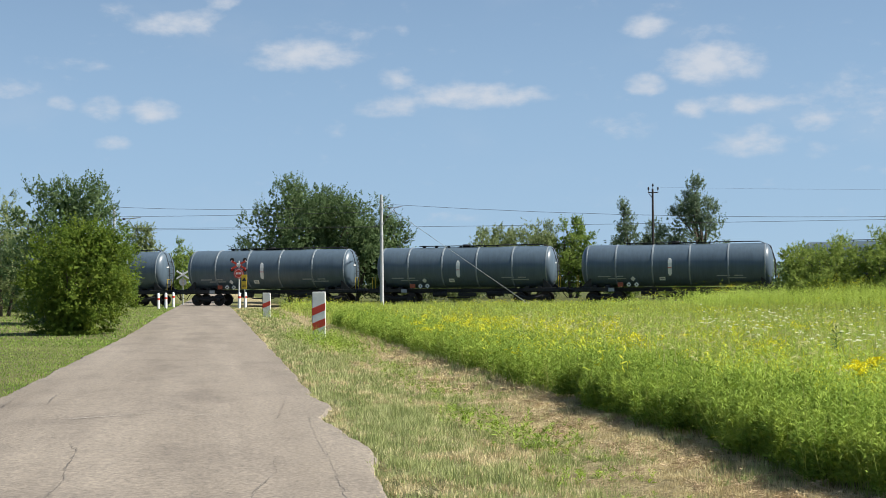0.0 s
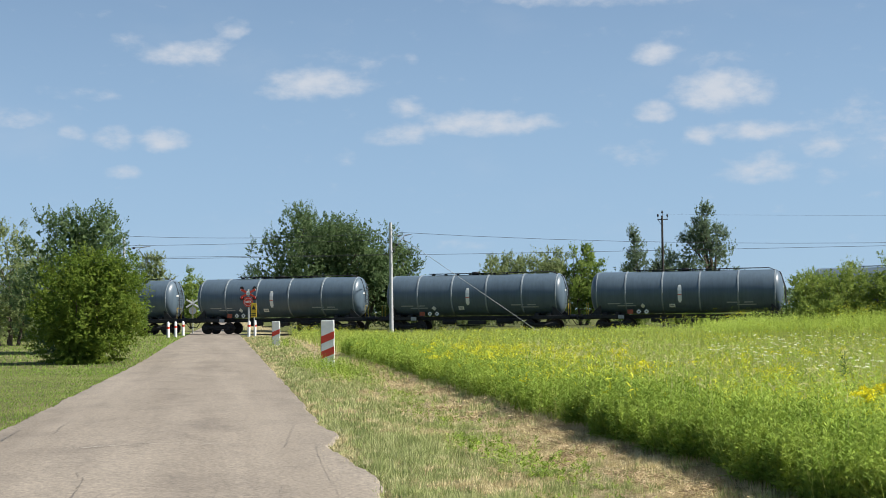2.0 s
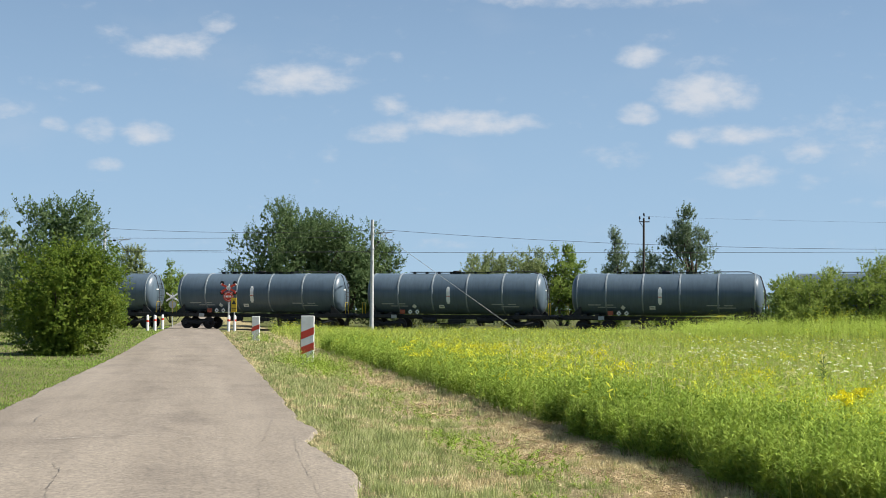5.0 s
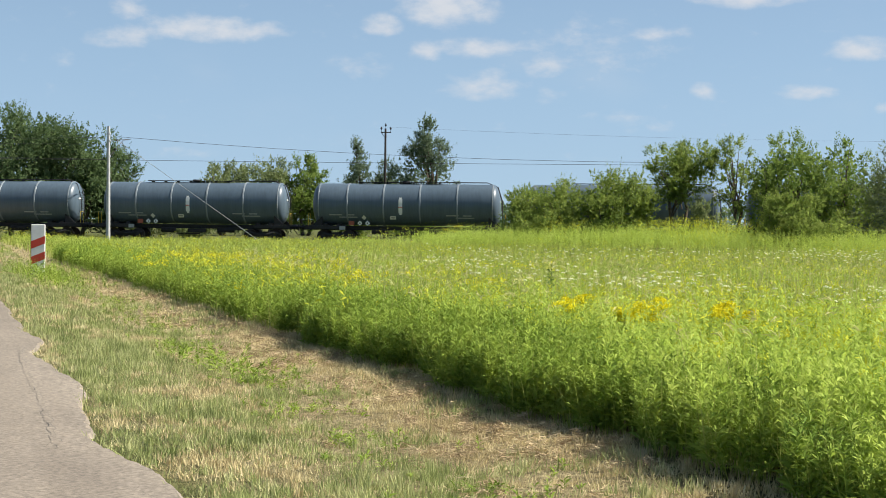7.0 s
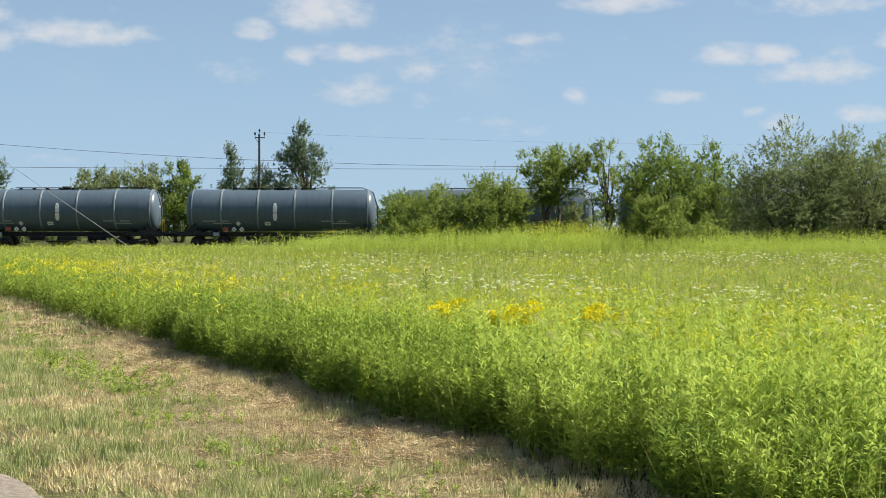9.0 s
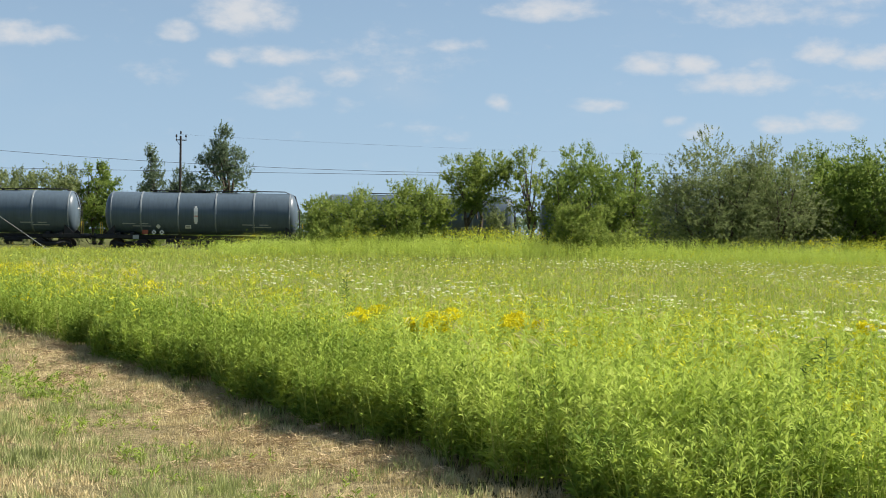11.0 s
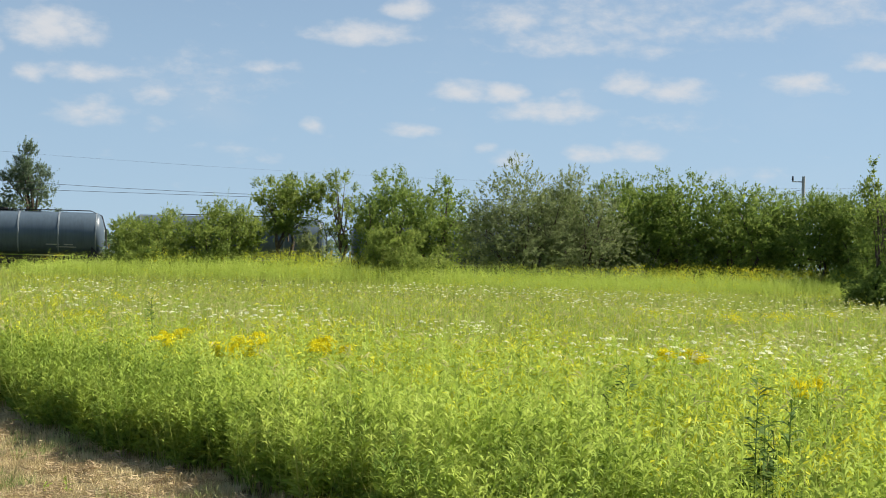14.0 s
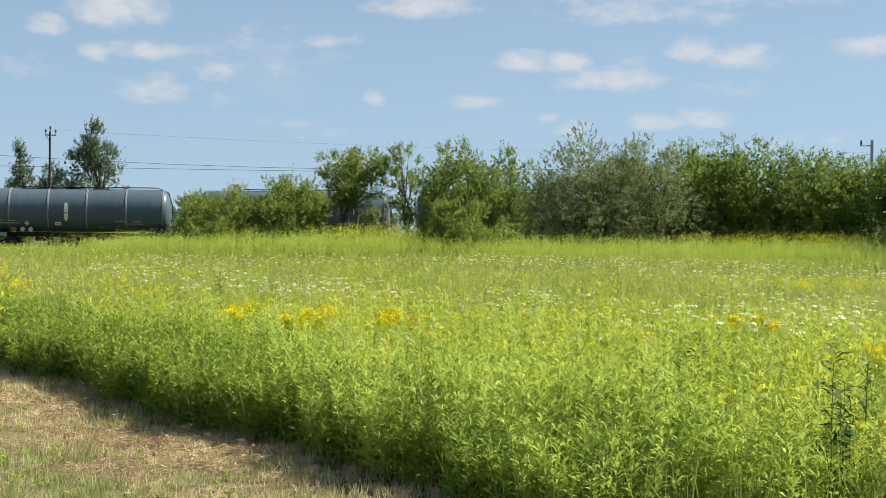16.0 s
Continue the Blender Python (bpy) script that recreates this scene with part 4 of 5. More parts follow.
# ---- trees and shrubs ----
def tree(name, x, y, height, half, clear, leafmat, label, seed, n=6000, size=0.2, shape="round", clumps=70, stems=1, depth=None, category="tree", long=1.0, group="", rise=0.45, inside=0.16):
    """A trunk with limbs and a crown of many leaves in clumps. clear: height of the lowest leaves."""
    r, n = np.random.default_rng(seed), int(n * 2.5)
    z0 = float(land(np.array(x), np.array(y))) if abs(x) < 130 and abs(y) < 200 else -0.05
    t = thing(name, Matrix.Translation((x, y, z0)), label, category, group)
    depth = depth or half
    d = unit(r.normal(size=(clumps, 3)))
    rad = r.uniform(0.12, 1.0, clumps) ** 0.38
    tall = (height - clear) / 2
    wild = 0.35 if shape == "mound" else 1.0
    lump = np.array([1.0 + wild * 0.22 * noise.noise(v * 1.6 + seed * 1.7) + wild * 0.16 * noise.noise(v * 4.1 + seed * 0.9) for v in d])
    c = d * (rad * lump)[:, None]
    if shape == "cone":
        k = (c[:, 2] + 1) / 2
        c[:, :2] *= np.clip(1.6 - 1.35 * k, 0.12, 1.45)[:, None]
    elif shape == "wide":
        k = (c[:, 2] + 1) / 2
        c[:, :2] *= np.clip(0.75 + 0.5 * k, 0.3, 1.2)[:, None]
    elif shape == "mound":
        c[:, 2] = np.abs(c[:, 2]) * 1.9 - 0.95
        c[:, :2] *= np.clip(1.15 - 0.2 * (c[:, 2:3] + 1), 0.2, 1.2)
    c = np.clip(c / np.percentile(np.abs(c), 99 if shape == "cone" else 94, axis=0), -1, 1)           # so that the crown has just its width and height
    c = c * np.array([half * 0.88, depth * 0.88, tall * 0.92]) + np.array([0, 0, clear + tall * 0.96])
    # sprays: leafy twigs that grow out of the clumps, upwards and outwards
    each = 16
    ns = n // each
    which = r.integers(0, clumps, ns)
    room = r.uniform(0.13, 0.24, clumps)[which][:, None] * min(half, tall)
    off = unit(r.normal(size=(ns, 3))) * (r.random((ns, 1)) ** 0.45) * room
    root = c[which] + off
    out = unit(unit(off + 1e-6) * 0.7 + unit((root - np.array([0, 0, clear + tall * 0.7])) / np.array([half, depth, tall])))
    reach = size * 2.4 * r.uniform(0.5, 1.25, ns)
    reach[(r.random(ns) < 0.10) & (out[:, 2] > 0.1)] *= 1.6 if shape != "mound" else 1.0        # shoots that stick out of the crown
    grow = unit(out + np.array([0, 0, rise]) + 0.30 * r.normal(size=(ns, 3)))
    k = np.repeat(np.arange(ns), each)
    f = np.tile(np.linspace(0.0, 1.0, each), ns)
    base = root[k] + grow[k] * (reach[k] * f)[:, None] + r.normal(size=(len(k), 3)) * (reach[k] * 0.15 * (1.15 - f))[:, None]
    base[:, 2] = np.maximum(base[:, 2], 0.06 + 0.3 * r.random(len(k)) * abs(clear))
    way = unit(grow[k] * 0.55 + r.normal(size=(len(k), 3)) * 0.6)
    L = 0.62 * size * r.uniform(0.6, 1.35, len(k)) * (1.1 - 0.35 * f) * long
    face = unit(out[k] + np.array([0, 0, 0.5]))
    q = [leaves(base, way, L, L * r.uniform(0.55, 0.9, len(k)) / long, r, 0.05, face)]
    # the leafy inside, between the clumps
    ki = int(n * inside)
    a_, b_ = c[r.integers(0, clumps, ki)], c[r.integers(0, clumps, ki)]
    f_ = r.uniform(0.15, 0.85, (ki, 1))
    base = a_ * f_ + b_ * (1 - f_) + r.normal(size=(ki, 3)) * 0.05 * half
    base[:, 2] = np.maximum(base[:, 2], 0.1)
    L = size * r.uniform(0.9, 1.7, ki)
    q.append(leaves(base, unit(r.normal(size=(ki, 3))), L, L * 0.8 / long, r, 0.1))
    part("crown", quad_mesh("crown", to_tris(np.concatenate(q)), leafmat), leafmat, t)
    # wood
    g = Geo()
    girth = min(0.032 * height ** 0.9, 0.085 * half) / math.sqrt(stems)
    for k in range(stems):
        a = 2 * math.pi * (k + r.random() * 0.6) / stems
        lean = (0.0 if stems == 1 else half * 0.45)
        foot = np.array([math.cos(a), math.sin(a), 0]) * (0.0 if stems == 1 else 0.22 * half * r.uniform(0.4, 1.2))
        top = foot + np.array([math.cos(a) * lean, math.sin(a) * lean, clear + tall * r.uniform(1.0, 1.4)])
        mid = (foot + top) / 2 + np.append(r.normal(size=2) * 0.05 * height, 0)
        path = [foot + np.array([0, 0, -0.1]), foot * 0.6 + mid * 0.4, mid, (mid + top) / 2 + np.append(r.normal(size=2) * 0.04 * height, 0), top]
        g.tube(path, [girth * 1.35, girth, girth * 0.8, girth * 0.5, girth * 0.15], 7)
        picks = r.choice(clumps, size=min(clumps, max(5, 18 // stems)), replace=False)
        for i in picks:
            f = r.uniform(0.25, 0.9)
            s = path[1] * (1 - f) + path[3] * f
            e = c[i]
            b = (s + e) / 2 + np.array([0, 0, 0.12 * np.linalg.norm(e - s)])
            g.tube([s, b, e], [girth * 0.42, girth * 0.26, girth * 0.07], 5, caps=False)
    part("trunk", g, BARK, t)
    return t


# beside the road
tree("roadside_shrub", -12.35, 50.0, 3.75, 1.85, -0.25, LEAF_BRIGHT, "bright green leafy shrub beside the road", 3, 12000, 0.13, "round", 110, 5, category="shrub")
tree("tree", -16.7, 64.0, 6.3, 2.75, 0.2, LEAF_POPLAR, "dense dark green broadleaf tree behind the shrub", 4, 9000, 0.17, "round", 90, rise=0.9)
tree("willow_tree", -24.6, 81.0, 6.7, 2.7, 0.5, LEAF_WILLOW, "grey-green willow at the lawn's far edge", 5, 8000, 0.16, "round", 80, 4, long=1.4)
tree("willow_tree", -29.5, 86.0, 5.0, 2.4, 0.5, LEAF_SILVER, "low silvery willow beside a taller one", 6, 5000, 0.17, "round", 60, 4, long=1.4)
tree("tree", -21.5, 92.0, 4.6, 2.2, 0.4, LEAF_DARK, "dark green tree close to the railway", 7, 5000, 0.18, "round", 60)
for i, (x, y, h, w) in enumerate(((-27.0, 96.0, 2.4, 3.0), (-33.0, 97.5, 2.8, 3.2), (-22.6, 97.0, 2.2, 2.2), (-38.5, 99.0, 3.4, 3.4))):
    tree("shrub", x, y, h, w, 0.1, LEAF_DARK, "low dark shrub along the railway fence line", 400 + i, 3500, 0.17, "round", 50, 4, category="shrub")
# beyond the railway
tree("tree", -30.2, 147.0, 7.6, 1.9, 1.0, LEAF_WILLOW, "slim green tree beyond the railway", 8, 3500, 0.26, "round", 50)
tree("tree", -35.0, 150.0, 6.8, 2.2, 1.0, LEAF_WILLOW, "slim green tree beyond the railway", 9, 3000, 0.26, "round", 50)
tree("tree", -28.2, 157.5, 6.5, 1.1, 1.0, LEAF_DARK, "small rounded tree far beyond the railway", 10, 1600, 0.26, "round", 30)
tree("poplar_tree", -13.6, 134.3, 11.2, 5.3, 0.8, LEAF_POPLAR, "big dark poplar with an uneven crown behind the train", 12, 13000, 0.27, "round", 120, 2, rise=0.9)
tree("poplar_tree", -8.6, 134.8, 9.8, 4.3, 0.8, LEAF_POPLAR, "lower dark poplar joined to a bigger one", 13, 10000, 0.27, "round", 90, 2, rise=0.9)
tree("poplar_tree", -5.6, 135.8, 8.0, 2.8, 0.8, LEAF_POPLAR, "smaller dark poplar at the edge of a group", 113, 5000, 0.27, "round", 60, 2, rise=0.9)
tree("tree", 5.4, 151.0, 7.2, 3.6, 0.5, LEAF_WILLOW, "rounded green tree beyond the railway", 14, 4500, 0.28, "round", 60, 2)
tree("tree", 9.4, 150.0, 7.6, 3.2, 0.5, LEAF_WILLOW, "rounded green tree beyond the railway", 15, 4500, 0.28, "round", 60, 2)
tree("tree", 13.5, 149.4, 8.3, 2.5, 0.6, LEAF_DARK, "darker rounded tree beyond the railway", 16, 4500, 0.27, "round", 60, 2)
tree("poplar_tree", 18.6, 148.8, 10.2, 2.7, 0.8, LEAF_ASPEN, "slender poplar with a pointed crown", 17, 3600, 0.26, "cone", 40, rise=0.9, inside=0.05)
tree("poplar_tree", 21.8, 148.4, 8.7, 2.2, 0.8, LEAF_ASPEN, "small poplar beside the wooden pole", 18, 3000, 0.26, "cone", 50, rise=0.9)
tree("poplar_tree", 23.9, 138.0, 11.7, 3.6, 1.2, LEAF_ASPEN, "tall poplar with silvery leaves behind the train", 19, 7600, 0.25, "cone", 58, rise=0.9, inside=0.05)
tree("shrub", 15.9, 129.5, 4.0, 2.2, 0.2, LEAF_DARK, "dark low shrub behind the railway", 20, 3000, 0.22, "round", 45, 4, category="shrub")
tree("shrub", 21.0, 128.4, 2.5, 2.4, 0.15, LEAF_DARK, "dark low shrub behind the railway", 21, 3000, 0.2, "round", 45, 4, category="shrub")
tree("shrub", -2.5, 131.0, 4.2, 3.0, 0.2, LEAF_WILLOW, "green thicket behind the train", 22, 3500, 0.24, "round", 50, 4, category="shrub")
tree("shrub", 1.6, 131.0, 3.4, 2.6, 0.2, LEAF_WILLOW, "green thicket behind the train", 23, 3000, 0.24, "round", 50, 4, category="shrub")
# scrub in front of the railway
tree("shrub", 21.7, 83.3, 4.0, 2.5, 0.15, LEAF_OLIVE, "low rounded green shrub at the meadow's edge", 31, 8000, 0.15, "round", 80, 5, category="shrub")
tree("shrub", 25.2, 82.3, 4.5, 2.6, 0.15, LEAF_OLIVE, "low green shrub with upright shoots", 32, 8000, 0.16, "round", 80, 5, category="shrub")
tree("shrub", 20.3, 81.3, 2.1, 1.3, 0.1, LEAF_OLIVE, "small bright green shrub at the meadow's edge", 33, 2500, 0.13, "round", 40, 4, category="shrub")
tree("small_tree", 29.7, 83.0, 6.4, 1.95, 2.9, LEAF_OLIVE, "small open-crowned tree with a bare forked trunk", 34, 6500, 0.15, "wide", 60, 2, inside=0.12)
tree("small_tree", 32.6, 81.9, 6.8, 1.25, 2.3, LEAF_OLIVE, "thin leaning tree with yellowish leaves", 35, 2800, 0.15, "round", 38, 1, inside=0.05)
tree("shrub", 30.6, 80.6, 3.0, 1.0, 0.2, LEAF_WILLOW, "thin green shrub under a small tree", 36, 2000, 0.14, "round", 30, 3, category="shrub")
tree("small_tree", 36.6, 82.4, 7.1, 2.8, 0.5, LEAF_DARK, "dense dark green hawthorn tree", 37, 9000, 0.17, "round", 90, 3)
tree("small_tree", 40.0, 83.4, 6.9, 2.7, 0.5, LEAF_DARK, "dark green tree behind a willow", 38, 6000, 0.17, "round", 70, 3)
tree("shrub", 33.1, 75.0, 3.1, 1.75, 0.1, LEAF_OLIVE, "low dense green shrub at the meadow's edge", 39, 8000, 0.14, "round", 80, 5, category="shrub")
tree("shrub", 35.7, 75.2, 2.1, 1.3, 0.1, LEAF_OLIVE, "small bright green shrub beside a darker one", 40, 3000, 0.13, "round", 40, 4, category="shrub")
tree("willow_tree", 42.6, 77.4, 7.65, 4.3, 0.3, LEAF_WILLOW, "broad grey-green willow with many slender stems", 41, 19000, 0.13, "mound", 200, 9, long=1.5, rise=0.25)
tree("willow_tree", 46.2, 76.4, 7.4, 3.9, 0.3, LEAF_WILLOW, "broad grey-green willow joined to its neighbour", 42, 15000, 0.13, "mound", 170, 8, long=1.5, rise=0.25)
for i, (x, y, h, w) in enumerate(((50.4, 77.1, 6.9, 2.6), (53.1, 75.4, 7.4, 2.6), (56.1, 73.1, 6.6, 2.8), (58.2, 69.1, 6.3, 2.7), (59.2, 65.7, 6.1, 2.6), (60.8, 62.3, 6.4, 2.8), (62.0, 58.5, 6.6, 2.8), (64.0, 54.0, 6.8, 3.0), (66.0, 49.0, 6.6, 3.0))):
    tree("hedge_tree", x, y, h + 0.05, w * 1.12, 0.2, LEAF_DARK, "dark green tree in a dense hedgerow", 50 + i, 8000, 0.19, "round", 90, 3, group="trees of the hedgerow", rise=0.3)
for i, (x, y, h, w) in enumerate(((54.0, 80.5, 6.4, 3.0), (60.0, 76.0, 6.2, 3.0), (64.0, 69.0, 6.2, 3.0), (67.0, 62.0, 6.3, 3.0), (48.0, 82.0, 6.0, 3.0))):
    tree("hedge_tree", x, y, h, w, 0.2, LEAF_DARK, "dark green tree in the hedgerow's second row", 70 + i, 4500, 0.24, "round", 60, 2, group="trees of the hedgerow")
tree("small_tree", 43.6, 46.0, 4.9, 2.4, 0.2, LEAF_DARK, "green tree at the edge of the meadow", 80, 9000, 0.12, "round", 90, 3)
tree("small_tree", 41.75, 46.1, 6.1, 0.55, 3.2, LEAF_OLIVE, "slender sapling with an upright leafy shoot", 82, 500, 0.13, "cone", 16, 1)
tree("shrub", 41.0, 45.0, 1.7, 1.5, 0.1, LEAF_DARK, "low dark shrub at the meadow's edge", 81, 6000, 0.12, "round", 60, 4, category="shrub")

# woods along the horizon
r = np.random.default_rng(90)
n = 45000
a = np.radians(r.uniform(-62, 88, n))
far = 330 + 120 * np.sin(a * 3.0) + r.uniform(0, 30, n)
crest = np.array([7.5 + 2.6 * noise.noise((v * 26, 1, 0)) + 1.6 * noise.noise((v * 90, 2, 0)) for v in a])
base = np.stack([np.sin(a) * far, np.cos(a) * far, crest * r.random(n) ** 0.7], 1)
way = unit(r.normal(size=(n, 3)))
L = r.uniform(0.8, 1.6, n)
tagged(new("far_woods", quad_mesh("far_woods", to_tris(leaves(base, way, L, L * 0.8, r)), LEAF_FAR)), "dark line of woods along the horizon", "woods", kind="stuff")


# ---- meadow, verge and lawn ----
def polar(n, a0, a1, r0, r1, rng_):
    """Points spread evenly over a sector: bearings in degrees, distances in metres."""
    a = np.radians(rng_.uniform(a0, a1, n))
    d = np.sqrt(rng_.uniform(r0 * r0, r1 * r1, n))
    return np.sin(a) * d, np.cos(a) * d


def ripple(y):
    """The uneven edge of the tall weeds."""
    return 0.09 * np.sin(y * 1.13) + 0.08 * np.sin(y * 2.71 + 1.0) + 0.06 * np.sin(y * 6.3 + 2.0)


def in_field(x, y):
    return (x - field_edge(y) + ripple(y) > 0) & (-x * math.sin(_tt) + y * math.cos(_tt) < TRACK_FAR - 4.2)


def bumps(x, y, scale, seed):
    return np.array([noise.noise((px * scale, py * scale, seed)) for px, py in zip(x, y)])


def herbs(x, y, h, per, leaf, rng_, lean=0.10, stem_w=0.006, up=0.65, low=0.06, wide=1.0):
    """Upright leafy stems: the leaves and the stems as one array of quads."""
    n = len(x)
    z = land(x, y)
    tilt = rng_.normal(size=(n, 2)) * lean
    k = np.repeat(np.arange(n), per)
    f = rng_.uniform(low, 1.0, len(k)) ** 0.85
    bend = f ** 1.6
    base = np.stack([x[k] + tilt[k, 0] * h[k] * bend, y[k] + tilt[k, 1] * h[k] * bend, z[k] + h[k] * f], 1)
    a = rng_.uniform(0, 2 * math.pi, len(k))
    rise = up + 0.5 * f + rng_.normal(size=len(k)) * 0.18
    way = unit(np.stack([np.cos(a), np.sin(a), rise], 1))
    L = leaf * (1.15 - 0.6 * f) * rng_.uniform(0.7, 1.3, len(k))
    q = leaves(base, way, L, L * wide * rng_.uniform(0.12, 0.20, len(k)), rng_, 0.30, np.array([[0.0, 0.0, 1.0]]))
    foot = np.stack([x, y, z - 0.03], 1)
    top = np.stack([x + tilt[:, 0] * h, y + tilt[:, 1] * h, z + h], 1)
    b = rng_.uniform(0, math.pi, n)
    sd = np.stack([np.cos(b), np.sin(b), 0 * b], 1) * stem_w / 2
    return np.concatenate([q, np.stack([foot - sd, foot + sd, top + sd * 0.4, top - sd * 0.4], 1)]), top


def blades(x, y, h, w, rng_, lean=0.35, z=None):
    n = len(x)
    a = rng_.uniform(0, 2 * math.pi, n)
    l = np.abs(rng_.normal(size=n)) * lean
    way = unit(np.stack([np.cos(a) * l, np.sin(a) * l, np.ones(n)], 1))
    base = np.stack([x, y, (land(x, y) if z is None else z) - 0.01], 1)
    return leaves(base, way, h, w, rng_, 0.18)


def heads(top, per, reach, size, rng_, flat=0.5, slim=0.7):
    """Sprays of tiny florets round stem tops."""
    k = np.repeat(np.arange(len(top)), per)
    off = rng_.normal(size=(len(k), 3)) * np.array([reach, reach, reach * flat])
    base = top[k] + off
    way = unit(rng_.normal(size=(len(k), 3)) + np.array([0, 0, 0.3]))
    L = size * rng_.uniform(0.6, 1.4, len(k))
    return leaves(base, way, L, L * slim, rng_, 0.1)


r = np.random.default_rng(101)


def bloom(x, y):
    """How much goldenrod is in flower here."""
    b = bumps(x, y, 0.16, 7.0) + 0.6 * bumps(x, y, 0.7, 9.0)
    band = np.exp(-((x - 2.5) / 5.0) ** 2) * np.exp(-((y - 43) / 20.0) ** 2)
    edge = np.exp(-(((x * 0.45 + y) - 90) / 6.0) ** 2) * (x > 38) * 0.5
    return np.clip(b + band + edge - 0.62, 0, 0.13)


yellow, leafy, pale, buds = [], [], [], []


def stand(x, y, h, per, leaf, bias=0.0, **kw):
    """Adds plants to the stand, the taller patches in the paler green. bias puts edge shade and sunlit tops into the
    leaf colour.
    """
    bias = np.broadcast_to(bias, x.shape)
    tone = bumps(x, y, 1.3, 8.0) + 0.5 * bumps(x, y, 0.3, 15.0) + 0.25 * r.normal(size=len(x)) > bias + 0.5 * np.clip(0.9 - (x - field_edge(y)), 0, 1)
    tops = np.zeros((len(x), 3))
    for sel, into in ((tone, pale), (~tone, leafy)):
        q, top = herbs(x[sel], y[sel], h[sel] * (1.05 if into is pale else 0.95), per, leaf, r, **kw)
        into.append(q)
        tops[sel] = top
    return tops


# tall stand by the mown strip: its edge, leafy to the ground, then the tops behind
yy = r.uniform(6.5, 21, 3600)
xx = field_edge(yy) - ripple(yy) + r.uniform(0, 1.25, 3600) ** 1.2
h = (0.70 + 0.16 * bumps(xx, yy, 0.5, 3.0) + 0.16 * bumps(xx, yy, 1.6, 8.0)) * r.uniform(0.72, 1.12, len(xx))
h *= 0.66 + 0.34 * np.clip((xx - field_edge(yy) + 0.2) / 0.7, 0, 1)
# mostly the darker leaf, to paint shade on the edge face
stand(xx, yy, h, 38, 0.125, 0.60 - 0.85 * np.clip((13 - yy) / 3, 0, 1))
yy = r.uniform(21, 60, 3800)
xx = field_edge(yy) - ripple(yy) + r.uniform(0, 1.5, 3800) ** 1.2
# all dark leaf here: the edge's shaded side is put into the colour
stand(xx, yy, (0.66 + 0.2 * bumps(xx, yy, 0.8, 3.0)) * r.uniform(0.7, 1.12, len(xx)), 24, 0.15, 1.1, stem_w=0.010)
x, y = polar(7000, 2, 50, 7.0, 18, r)
keep = in_field(x, y) & (x - field_edge(y) > 0.7)
x, y = x[keep], y[keep]
h = (0.70 + 0.16 * bumps(x, y, 0.5, 3.0) + 0.34 * bumps(x, y, 1.8, 8.0)) * r.uniform(0.62, 1.16, len(x))
# mostly pale leaf, so that the tops look sunlit
top = stand(x, y, h, 30, 0.135, -0.60, low=0.25, stem_w=0.008)
m = r.random(len(x)) < np.clip(0.30 + 1.2 * bumps(x, y, 0.7, 12.0), 0.03, 0.95)
buds.append(heads(top[m], 14, 0.030, 0.05, r, 1.6, 0.24))
near_leafy, near_pale = leafy, pale
leafy, pale = [], []
# towards the middle of the meadow
x, y = polar(18000, -6, 50, 18, 42, r)
keep = in_field(x, y)
x, y = x[keep], y[keep]
rim = np.clip(1 - (x - field_edge(y)) / 7, 0, 1)
h = (0.48 + 0.26 * rim + 0.13 * bumps(x, y, 0.35, 3.0)) * r.uniform(0.7, 1.15, len(x))
# more dark leaf towards the rim, as painted shade
top = stand(x, y, h, 13, 0.15, 0.12 + 0.45 * rim, stem_w=0.009, low=0.25)
m = r.random(len(x)) < np.clip(0.10 + bumps(x, y, 0.4, 12.0), 0.02, 0.6)
buds.append(heads(top[m], 4, 0.05, 0.10, r, 1.3, 0.2))
m = r.random(len(x)) < bloom(x, y) * 0.9
yellow.append(heads(top[m], 34, 0.07, 0.036, r))
# the far meadow
x, y = polar(30000, -14, 50, 42, 112, r)
bx = r.uniform(16, 62, 9000)
x, y = np.concatenate([x, bx]), np.concatenate([y, 90 - 0.45 * bx + r.normal(size=9000) * 2.6])
keep = in_field(x, y)
x, y = x[keep], y[keep]
rim = np.clip(1 - (x - field_edge(y)) / 6, 0, 1)
back = np.exp(-(((x * 0.45 + y) - 90.5) / 6.0) ** 2) * np.clip((x - 8) / 8, 0, 1)
h = (0.36 + 0.30 * rim + 0.98 * back + 0.10 * bumps(x, y, 0.25, 3.0)) * r.uniform(0.7, 1.15, len(x))
top = stand(x, y, h, 5, 0.24, 0.10 - 1.2 * back, stem_w=0.008, low=0.3)
bx = r.uniform(14, 62, 8000)
by = 89 - 0.45 * bx + r.normal(size=8000) * 2.4
m = in_field(bx, by)
bx, by = bx[m], by[m]
stand(bx, by, (0.95 + 0.2 * bumps(bx, by, 0.25, 3.0)) * r.uniform(0.75, 1.1, len(bx)), 9, 0.22, -1.0, stem_w=0.012, low=0.1)
m = r.random(len(x)) < np.clip(0.15 + bumps(x, y, 0.2, 12.0), 0.02, 0.9)
buds.append(heads(top[m], 4, 0.10, 0.10, r, 1.3, 0.30))
m = r.random(len(x)) < bloom(x, y) * 0.8
yellow.append(heads(top[m], 16, 0.12, 0.046, r))
tagged(new("far_goldenrod", quad_mesh("far_goldenrod", to_tris(np.concatenate(leafy)), GOLDENROD_FAR)), "green weeds over the meadow's middle and far side", "tall weeds", kind="stuff")
